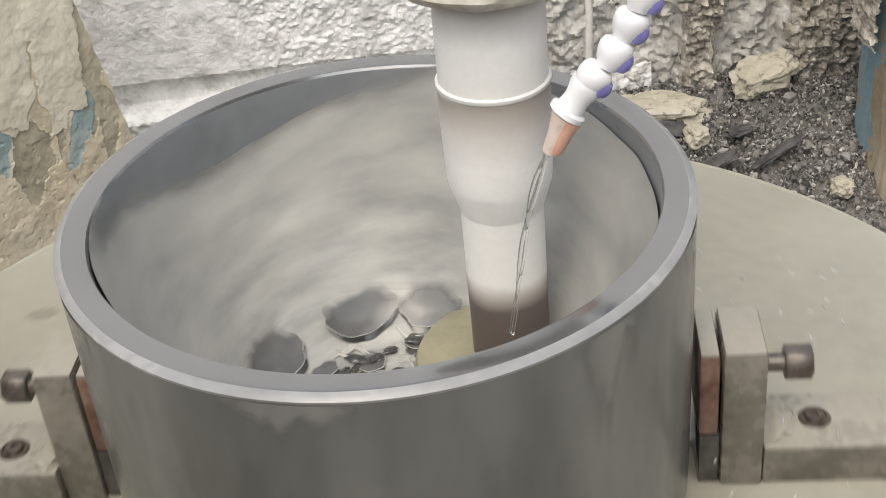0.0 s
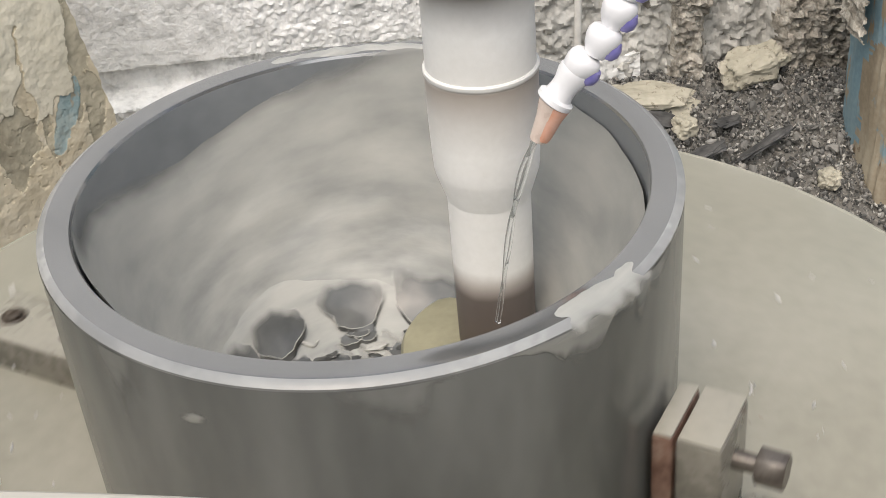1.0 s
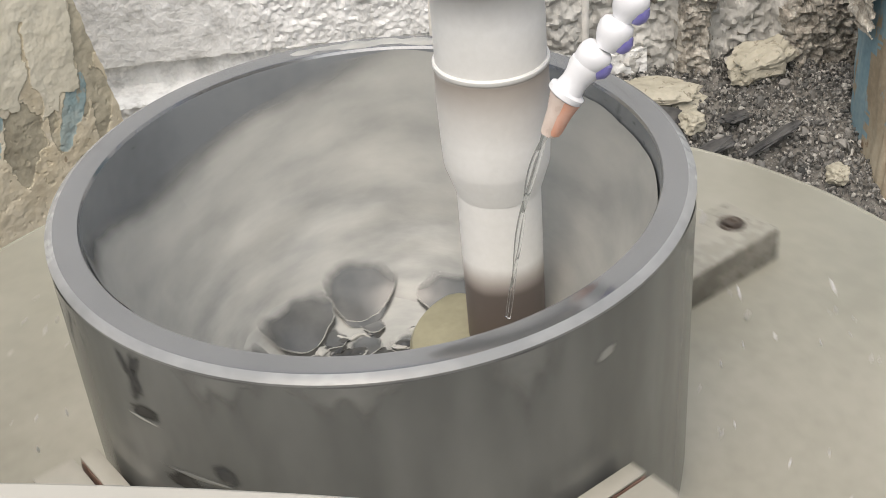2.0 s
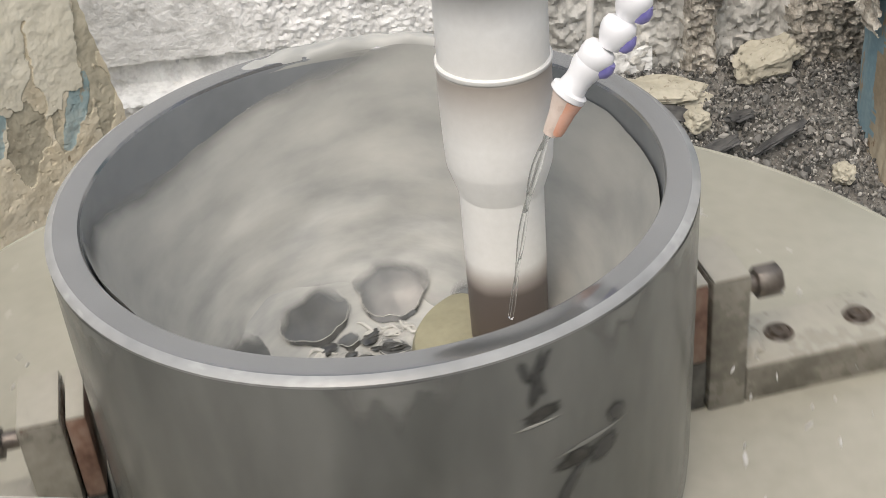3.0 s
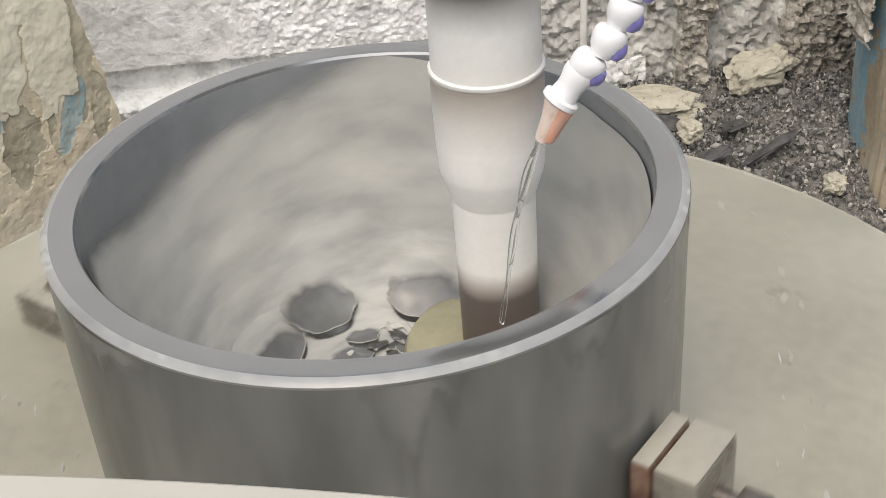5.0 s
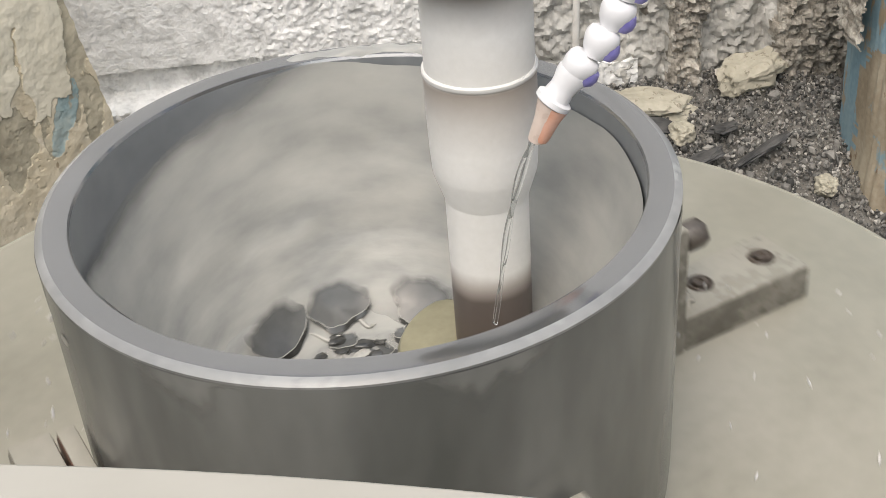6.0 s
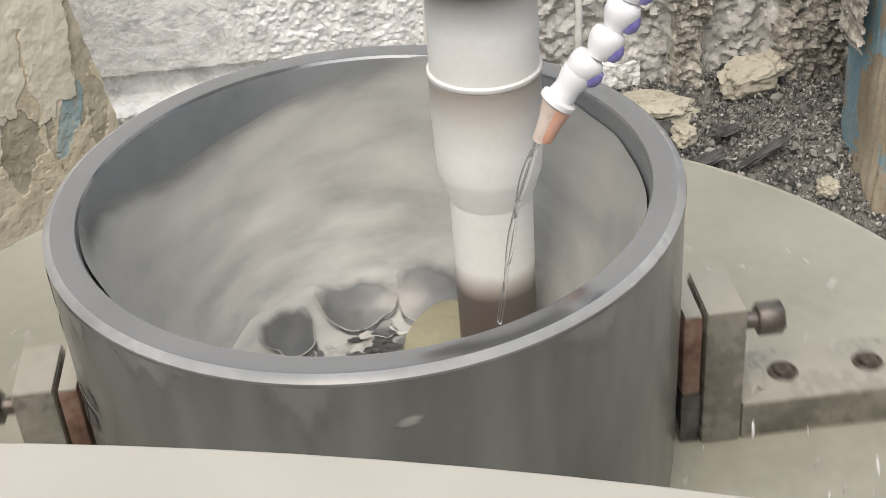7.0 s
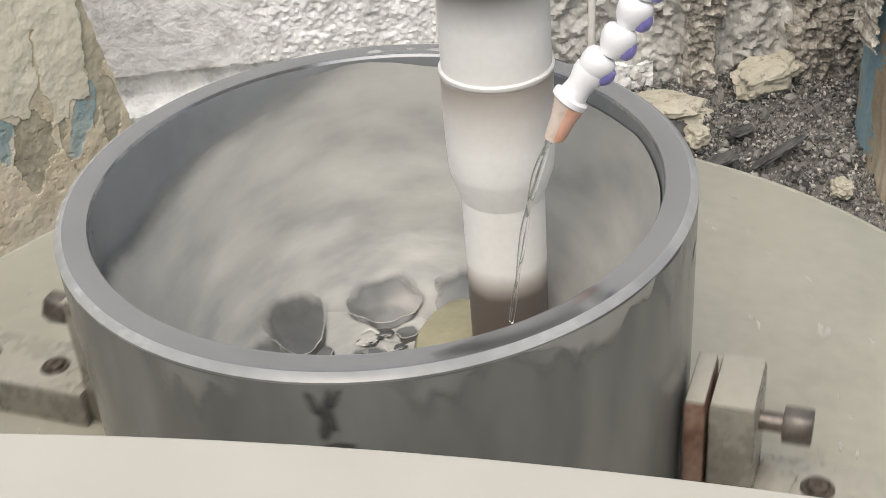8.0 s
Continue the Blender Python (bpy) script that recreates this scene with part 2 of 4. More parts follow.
M_GRAVEL = gravel_material()


def water_material():
    m = bpy.data.materials.new("clear_water")
    m.use_nodes = True
    b = m.node_tree.nodes["Principled BSDF"]
    b.inputs["Base Color"].default_value = (0.92, 0.93, 0.93, 1)
    b.inputs["Transmission Weight"].default_value = 1.0
    b.inputs["IOR"].default_value = 1.33
    b.inputs["Roughness"].default_value = 0.08
    return m


M_WATER = water_material()

# ---- building helpers ----
RIM = 0.55      # height of the vessel's rim
TABLE = 0.296   # top of the round table


def mesh_of(name, bm, mat, smooth=True):
    me = bpy.data.meshes.new(name)
    bm.normal_update()
    bm.to_mesh(me)
    bm.free()
    for m in mat if isinstance(mat, (list, tuple)) else (mat,):
        me.materials.append(m)
    if smooth:
        me.polygons.foreach_set("use_smooth", [True] * len(me.polygons))
        me.set_sharp_from_angle(angle=radians(38))
    return me


def part(name, bm, mat, parent=None, label="", smooth=True):
    ob = new(name, mesh_of(name, bm, mat, smooth))
    if parent:
        ob.parent = parent
    if label:
        ob["label"] = label
    return ob


def lathe(profile, seg=96, closed=False, center=(0, 0), bm=None, wobble=0.0):
    """Turns rows of (radius, height) about an upright axis."""
    bm = bm or bmesh.new()
    rings = []
    for r, z in profile:
        if r < 1e-6:
            rings.append([bm.verts.new((center[0], center[1], z))])
            continue
        ring = []
        for i in range(seg):
            a = 2 * math.pi * i / seg
            k = r + wobble * noise.noise((math.cos(a) * 3, math.sin(a) * 3, z * 40))
            ring.append(bm.verts.new((center[0] + k * math.cos(a), center[1] + k * math.sin(a), z)))
        rings.append(ring)
    pairs = list(zip(rings, rings[1:])) + ([(rings[-1], rings[0])] if closed else [])
    for a, b in pairs:
        for i in range(seg):
            j = (i + 1) % seg
            vs = [a[i % len(a)], a[j % len(a)], b[j % len(b)], b[i % len(b)]]
            vs = list(dict.fromkeys(vs))
            if len(vs) > 2:
                bm.faces.new(vs)
    bmesh.ops.recalc_face_normals(bm, faces=bm.faces)
    return bm


def box(x0, y0, z0, x1, y1, z1, bevel=0.002, bm=None):
    bm2 = bmesh.new()
    bmesh.ops.create_cube(bm2, size=1, matrix=Matrix.LocRotScale(((x0 + x1) / 2, (y0 + y1) / 2, (z0 + z1) / 2), None, (x1 - x0, y1 - y0, z1 - z0)))
    if bevel:
        bmesh.ops.bevel(bm2, geom=list(bm2.edges), offset=bevel, segments=2, affect="EDGES", profile=0.5)
    return bm2


def tube(points, radii, seg=12):
    """A bent tube through the points."""
    bm = bmesh.new()
    pts = [Vector(p) for p in points]
    rings = []
    for i, p in enumerate(pts):
        d = (pts[min(i + 1, len(pts) - 1)] - pts[max(i - 1, 0)]).normalized()
        u = d.cross(Vector((0, 1, 0.01))).normalized()
        v = d.cross(u)
        r = radii[i] if isinstance(radii, (list, tuple)) else radii
        rings.append([bm.verts.new(p + (u * math.cos(2 * math.pi * k / seg) + v * math.sin(2 * math.pi * k / seg)) * r) for k in range(seg)])
    for a, b in zip(rings, rings[1:]):
        for k in range(seg):
            bm.faces.new((a[k], a[(k + 1) % seg], b[(k + 1) % seg], b[k]))
    bm.faces.new(rings[0][::-1])
    bm.faces.new(rings[-1])
    bmesh.ops.recalc_face_normals(bm, faces=bm.faces)
    return bm


def sheet(nx, ny, f):
    """A grid of nx by ny cells; f(u, v) gives each corner."""
    bm = bmesh.new()
    vs = [[bm.verts.new(f(i / nx, j / ny)) for j in range(ny + 1)] for i in range(nx + 1)]
    for i in range(nx):
        for j in range(ny):
            bm.faces.new((vs[i][j], vs[i + 1][j], vs[i + 1][j + 1], vs[i][j + 1]))
    return bm


def covered_sheet(nx, ny, f, cover):
    """A sheet that also stores how thickly it covers what lies under it: 0 bare, 1 opaque."""
    bm = sheet(nx, ny, f)
    layer = bm.verts.layers.float.new("cover")
    bm.verts.ensure_lookup_table()
    for i in range(nx + 1):
        for j in range(ny + 1):
            bm.verts[i * (ny + 1) + j][layer] = cover(i / nx, j / ny)
    return bm


def ease(a, b, x):
    k = min(1, max(0, (x - a) / (b - a)))
    return k * k * (3 - 2 * k)


def fbm(x, y, z, octaves=5):
    return noise.fractal((x, y, z), 0.9, 2.1, octaves)


def chunk(size, seed, cuts=2, rough=0.35, flat=1.0, boxy=1.0):
    """A broken lump of stone."""
    bm = bmesh.new()
    bmesh.ops.create_icosphere(bm, subdivisions=cuts, radius=1)
    for v in bm.verts:
        v.co = Vector([math.copysign(abs(c) ** boxy, c) for c in v.co])
        k = 1 + rough * fbm(v.co.x * 1.3 + seed, v.co.y * 1.3, v.co.z * 1.3, 4)
        v.co = Vector((v.co.x * size[0], v.co.y * size[1], v.co.z * size[2] * flat)) * k
    return bm

# ---- the place: floor, walls, guard ----


def build_setting():
    floor = part("floor", sheet(60, 60, lambda u, v: (u * 8 - 4, v * 8 - 4.5, 0.004 * fbm(u * 60, v * 60, 0.3))), M_FLOOR)
    tagged(floor, "dark muddy workshop floor", "floor", kind="structure")
    # rear wall: rough white plaster, thick coat above, recessed band below
    def step(a, b, x):
        k = min(1, max(0, (x - a) / (b - a)))
        return k * k * (3 - 2 * k)
    def plaster(u, v):
        x, z = -0.65 + 1.05 * u, 0.6 * v
        smooth = 1 - step(-0.2, -0.12, x + 0.03 * fbm(0, z * 9, 0))
        ledge = 0.2165 + 0.003 * fbm(x * 30, 0, 0)
        upper = step(ledge - 0.002, ledge + 0.001, z)
        rough = 1 - 0.75 * smooth * upper
        y = 0.93 + rough * (0.0022 * fbm(x * 60, z * 60, 1.7) + 0.003 * fbm(x * 150, z * 150, 4.2, 3)) + 0.016 * (1 - upper)
        foot = 1 - step(0.172, 0.18, z + 0.006 * fbm(x * 20, 3, 0))
        return (x, y - 0.05 * foot, z)
    w = part("wall_rear", sheet(430, 240, plaster), M_PLASTER)
    tagged(w, "rough white plastered wall, flaking above a ledge", "wall", kind="structure")
    def column(x, z):
        """1 on the brown pebbly columns, 0 between."""
        w = 0.012 * fbm(x * 20, z * 14, 3)
        a = step(0.43, 0.445, x + w) * (1 - step(0.485, 0.5, x + w))
        return max(a, step(0.585, 0.6, x + w))
    def eroded(u, v):
        x, z = 0.14 + 0.78 * u, 0.6 * v
        c = column(x, z)
        y = 0.9 - 0.03 * c + (0.014 - 0.004 * c) * fbm(x * 24, z * 13, 7.7) + (0.006 + 0.005 * c) * fbm(x * 95, z * 95, 2.2, 4) + 0.045 * (1 - step(0.15, 0.2, x + 0.02 * fbm(z * 15, 1, 1)))
        return (x, y, z)
    bm = sheet(260, 200, eroded)
    for f in bm.faces:
        c = f.calc_center_median()
        f.material_index = 1 if column(c.x, c.z) > 0.5 else 0
    w = part("wall_rear_eroded", bm, [M_GREYWALL, M_BROWNWALL])
    tagged(w, "eroded grey and brown mortar wall", "wall", kind="structure")
    for name, b, lab in (("wall_front", box(-4, -3.2, 0, 4, -3.0, 1.6), "plain workshop wall"),
                         ("wall_left", box(-2.2, -3.0, 0, -2.0, 0.95, 1.6), "plain workshop wall"),
                         ("wall_right", box(2.0, -3.0, 0, 2.2, 0.95, 1.6), "plain workshop wall"),
                         ("wall_back", box(-2.2, 1.1, 0, 2.2, 1.3, 1.6), "plain workshop wall")):
        tagged(part(name, b, M_PLASTER), lab, "wall", kind="structure")


def build_panel():
    """Leaning painted pier beside the plaster; s runs along its face."""
    def at(s, z, out=0.0):
        return Vector((-0.9 + 0.824 * s + 0.566 * out, 0.32 + 0.566 * s - 0.824 * out, z))
    def edge(z):
        return 0.7275 - 0.16 * (z - 0.243) + 0.003 * fbm(z * 40, 1, 1)
    def blob(s, z, s0, z0, rs, rz, lean=0.0):
        """Positive inside a rounded patch."""
        return 1 - math.hypot((s - s0 - lean * (z - z0)) / rs, (z - z0) / rz)
    def coat(s, z):
        """0 cream top coat, 1 tan undercoat, 2 bare brown render, 3 old blue paint; and how far the layer stands out."""
        w = 0.35 * fbm(s * 38, z * 26, 2.0, 5)
        ds, dz = 0.005 * fbm(s * 45, z * 45, 6.0, 5), 0.007 * fbm(s * 55, z * 40, 9.0, 5)
        lower = 0.302 + 0.9 * max(0, 0.6 - s) * 0.5 - 0.16 * ease(0.618, 0.628, s) * (1 - ease(0.648, 0.655, s)) * 0.12 + dz
        right = 0.684 + 0.1 * (z - 0.33) + ds
        crack = abs(s + ds * 1.2 - 0.628 - 0.13 * (z - 0.38)) < 0.0016 + 0.012 * ease(0.345, 0.3, z) and z < 0.405
        if z > lower and s < right and not crack:
            return 0, 0.0022
        if max(blob(s, z, 0.676, 0.292, 0.014, 0.036, 0.35), blob(s, z, 0.655, 0.258, 0.012, 0.034, 0.35), blob(s, z, 0.562, 0.292, 0.017, 0.034)) + w * 1.5 > 0.08:
            return 3, 0.0006
        if max(blob(s, z, 0.597, 0.262, 0.025, 0.05, 0.15), blob(s, z, 0.7, 0.37, 0.021, 0.12, 0.1), blob(s, z, 0.702, 0.27, 0.016, 0.05, 0.1), blob(s, z, 0.64, 0.262, 0.006, 0.04)) + w * 1.3 > 0.05:
            return 2, 0.0
        return 1, 0.0012
    def relief(s, z):
        return 0.002 * fbm(s * 18, z * 14, 3.3) + 0.0008 * fbm(s * 70, z * 70, 1.3, 3) - 0.0009 * ease(0.28, 0.45, fbm(s * 120, z * 120, 8.0, 3) * (0.4 if z > 0.3 else 0.8))
    pier = tagged(new("painted_pier"), "cream painted pier with peeling blue and brown patches", "pier", kind="structure")
    core = sheet(12, 12, lambda u, v: at(edge(0.75 * v) * u, 0.75 * v, -0.006))
    geom = bmesh.ops.extrude_face_region(core, geom=list(core.faces))
    for v in [g for g in geom["geom"] if isinstance(g, bmesh.types.BMVert)]:
        v.co += Vector((-0.03, 0.05, 0))
    bmesh.ops.recalc_face_normals(core, faces=core.faces)
    part("core", core, M_TAN, pier)
    cols = [0.5 * k / 14 for k in range(14)] + [0.5 + 0.5 * k / 250 for k in range(251)]
    rows = [0.1 * k / 4 for k in range(4)] + [0.1 + 0.37 * k / 400 for k in range(401)] + [0.47 + 0.28 * (k + 1) / 8 for k in range(8)]
    def f(u, v):
        k, z = cols[round(u * (len(cols) - 1))], rows[round(v * (len(rows) - 1))]
        s = 0.5 * k / 0.5 if k < 0.5 else 0.5 + (edge(z) - 0.5) * (k - 0.5) / 0.5
        return at(s, z, relief(s, z) + coat(s, z)[1])
    bm = sheet(len(cols) - 1, len(rows) - 1, f)
    for fc in bm.faces:
        c = fc.calc_center_median() - Vector((-0.9, 0.32, 0))
        fc.material_index = coat(c.x * 0.824 + c.y * 0.566, c.z)[0]
    part("face", bm, [M_PANEL, M_TAN, M_BARE, M_OLDBLUE], pier, "cream paint flaking off tan, brown and blue layers")


def build_post():
    post = tagged(new("post"), "tan and blue post with peeling paint beside the rubble", "post")
    def f(u, v):
        z = -0.0 + 0.95 * v
        a = u * math.pi * 2
        flare = 0.012 * max(0, (0.12 - z) / 0.12)
        r = 0.085 + flare + 0.003 * fbm(math.cos(a) * 6, math.sin(a) * 6, z * 9)
        return (0.7275 + r * math.copysign(abs(math.cos(a)) ** 0.5, math.cos(a)), 0.7 + r * math.copysign(abs(math.sin(a)) ** 0.5, math.sin(a)), z)
    bm = sheet(180, 240, f)
    for fc in bm.faces:
        c = fc.calc_center_median()
        bound = 0.694 - 0.09 * ease(0.255, 0.285, c.z) + 0.05 * ease(0.1, 0.06, c.z) + 0.012 * fbm(c.z * 14, 1, 2) + 0.012 * fbm(c.z * 50, c.y * 50, 2)
        fc.material_index = 1 if c.y > bound else 0
    part("shaft", bm, [M_POST, M_POSTBLUE], post)
    def g(u, v):
        z = 0.262 + 0.006 * fbm(u * 9, 1, 6) + 0.35 * v
        a = math.pi * (0.75 + 0.75 * u)
        r = 0.093 + 0.004 * fbm(a * 5, z * 40, 5) + 0.0035 * fbm(a * 14, z * 120, 2, 3)
        return (0.7215 + r * math.copysign(abs(math.cos(a)) ** 0.6, math.cos(a)) * 1.03, 0.7 + r * math.copysign(abs(math.sin(a)) ** 0.6, math.sin(a)), z)
    bm = sheet(130, 200, g)
    bmesh.ops.delete(bm, geom=[v for v in bm.verts if v.co.y < 0.668 + 0.01 * fbm(v.co.z * 16, 4, 4) + 0.006 * fbm(v.co.z * 70, 2, 4) or v.co.x > 0.7], context="VERTS")
    part("mortar_crust", bm, M_CRUST, post, "grey-brown crumbling mortar stuck to the post")


def heap_height(x, y):
    return 0.092 + 0.16 * (y - 0.65) + 0.02 * fbm(x * 9, y * 9, 0.5) - 0.25 * max(0, 0.36 - x) - 0.5 * max(0, x - 0.335 - 0.4 * y)


def build_rubble():
    bm = sheet(90, 70, lambda u, v: (0.22 + 0.6 * u, 0.42 + 0.5 * v, heap_height(0.22 + 0.6 * u, 0.42 + 0.5 * v) + 0.01 * fbm(u * 60, v * 60, 8)))
    tagged(part("rubble_heap", bm, M_FLOOR), "grey rubble heap against the eroded wall", "rubble", kind="stuff")
    rnd = random.Random(5)
    verts, faces = [], []
    base = bmesh.new()
    bmesh.ops.create_icosphere(base, subdivisions=1, radius=1)
    bv = [v.co.copy() for v in base.verts]
    bf = [[v.index for v in f.verts] for f in base.faces]
    base.free()
    for _ in range(20000):
        x, y = 0.26 + 0.42 * rnd.random(), 0.48 + 0.42 * rnd.random()
        s = 0.001 + 0.0036 * rnd.random() ** 4
        if rnd.random() < 0.007:
            s = rnd.uniform(0.005, 0.01)
        q = Euler((rnd.random() * 6, rnd.random() * 6, rnd.random() * 6)).to_matrix()
        ax = Vector((1, 0.6 + 0.5 * rnd.random(), 0.25 + 0.4 * rnd.random()))
        o = Vector((x, y, heap_height(x, y) + 0.006 + s * 0.3))
        k = len(verts)
        verts += [tuple(o + q @ Vector((c.x * ax.x, c.y * ax.y, c.z * ax.z)) * s * (0.75 + 0.5 * rnd.random())) for c in bv]
        faces += [[k + i for i in f] for f in bf]
    me = bpy.data.meshes.new("gravel")
    me.from_pydata(verts, [], faces)
    me.materials.append(M_GRAVEL)
    tagged(new("gravel", me), "loose grey and white gravel and stone chips", "gravel", kind="stuff")


def rubble_piece(name, size, seed, place, turn, mat, label, cat, flat=1.0, rough=0.32):
    ob = part(name, chunk(size, seed, 5 if flat > 0.5 else 3, rough, flat, 0.7), mat, smooth=flat > 0.5)
    ob.matrix_basis = pose(*place, *turn)
    tagged(ob, label, cat)


def build_rubble_pieces():
    rubble_piece("sandstone_block", (0.043, 0.028, 0.023), 2.1, (0.548, 0.85, 0.155), (16, -14, 10), M_YELLOW, "pale yellow broken stone on the rubble heap", "stone")
    rubble_piece("concrete_footing", (0.07, 0.03, 0.018), 6.3, (0.395, 0.84, 0.126), (6, 3, -4), M_YELLOW, "pale beige crumbling footing at the wall's base", "stone")
    rubble_piece("stone", (0.017, 0.016, 0.013), 9.3, (0.432, 0.765, 0.122), (14, 4, 30), M_YELLOW, "small pale yellow stone on the gravel", "stone")
    rubble_piece("stone", (0.017, 0.014, 0.012), 4.4, (0.585, 0.63, 0.098), (4, 14, 70), M_YELLOW, "small whitish stone beside the post", "stone")
    for i, (sz, at, turn) in enumerate((((0.034, 0.016, 0.014), (0.385, 0.785, 0.128), (8, 12, -6)), ((0.032, 0.016, 0.014), (0.435, 0.7, 0.112), (-10, -16, 14)),
                                       ((0.036, 0.012, 0.014), (0.52, 0.705, 0.114), (-20, -24, 12)), ((0.024, 0.014, 0.014), (0.49, 0.765, 0.122), (-10, 8, 40)))):
        rubble_piece("slate_shard", sz, 3.3 * i + 1, at, turn, M_SLATE, "dark flat slate shard lying in the gravel", "slate shard", 0.28, 0.5)


def build_guard():
    """Bent sheet between the camera and the table."""
    def edge(x):
        return -0.636 - 0.288 * x - 0.687 * x * x
    top = RIM + 0.315
    guard = tagged(new("splash_guard"), "cream painted sheet metal splash guard before the table", "splash guard")
    def strip(rows, name):
        bm = bmesh.new()
        cols = []
        for i in range(61):
            x = -0.45 + 0.9 * i / 60
            cols.append([bm.verts.new((x, edge(x) + dy if dy > -0.3 else -0.98, z)) for dy, z in rows])
        for a, b in zip(cols, cols[1:]):
            for k in range(len(rows) - 1):
                bm.faces.new((a[k], b[k], b[k + 1], a[k + 1]))
        geom = bmesh.ops.extrude_face_region(bm, geom=list(bm.faces))
        for v in [g for g in geom["geom"] if isinstance(g, bmesh.types.BMVert)]:
            v.co += Vector((0, -0.003, -0.003 if v.co.z > 0.1 else 0))
        bmesh.ops.recalc_face_normals(bm, faces=bm.faces)
        part(name, bm, M_GUARD, guard)
    strip([(-1, top - 0.012), (-0.02, top + 0.0004), (-0.0015, top + 0.0004), (0, top - 0.0008), (0.0004, top - 0.03)], "folded_edge")
    strip([(0.0, top - 0.0305), (0.001, 0.0)], "skirt")
    # unseen wings added beside the skirt to keep light off the near table
    for side, x0, depth, x1, y1 in ((-1, 0.4502, 0.1, 0.552, 0.15), (1, 0.4502, 0.12, 0.575, -0.1)):
        bm = bmesh.new()
        y0 = edge(side * 0.45)
        path = [(side * (x0 + depth * math.sin(radians(5 * k))), y0 + 0.12 - 0.12 * math.cos(radians(5 * k))) for k in range(19)] + [(side * x1, y1)]
        cols = [[bm.verts.new((x, y, z)) for z in (0.0, top)] for x, y in path]
        for a, b in zip(cols, cols[1:]):
            bm.faces.new((a[0], b[0], b[1], a[1]))
        geom = bmesh.ops.extrude_face_region(bm, geom=list(bm.faces))
        for v in [g for g in geom["geom"] if isinstance(g, bmesh.types.BMVert)]:
            v.co += Vector((side * 0.002, -0.003, 0))
        bmesh.ops.recalc_face_normals(bm, faces=bm.faces)
        part("shade_wing", bm, M_GUARD, guard)


build_setting()
build_panel()
build_post()
build_rubble()
build_rubble_pieces()
build_guard()

# ---- the turntable with vessel and jaws; all of it spins ----
SPIN = -294.45    # degrees a second
START = -8.75     # a jaw's bearing at the start


def build_turntable():
    base = tagged(new("machine_base"), "round steel machine base under the turntable", "machine base")
    part("pedestal", lathe([(0, 0.0), (0.4, 0.0), (0.4, 0.03), (0.3, 0.06), (0.28, 0.24), (0, 0.24)], 64), M_JAW, base)
    table = tagged(new("turntable"), "round cream slurry-coated steel turntable", "turntable")
    table.location = (0, 0, TABLE)
    part("plate", lathe([(0, -0.056), (0.5, -0.056), (0.525, -0.05), (0.532, -0.043), (0.533, -0.005), (0.531, -0.0012), (0.527, 0), (0.526, -0.0005), (0, -0.0005)], 160), M_DISC, table)
    part("face", lathe([(0, -0.0003), (0.526, -0.0003), (0.5255, 0), (0, 0)], 160), M_DISC, table, "smooth wet cream slurry-coated face")
    return table


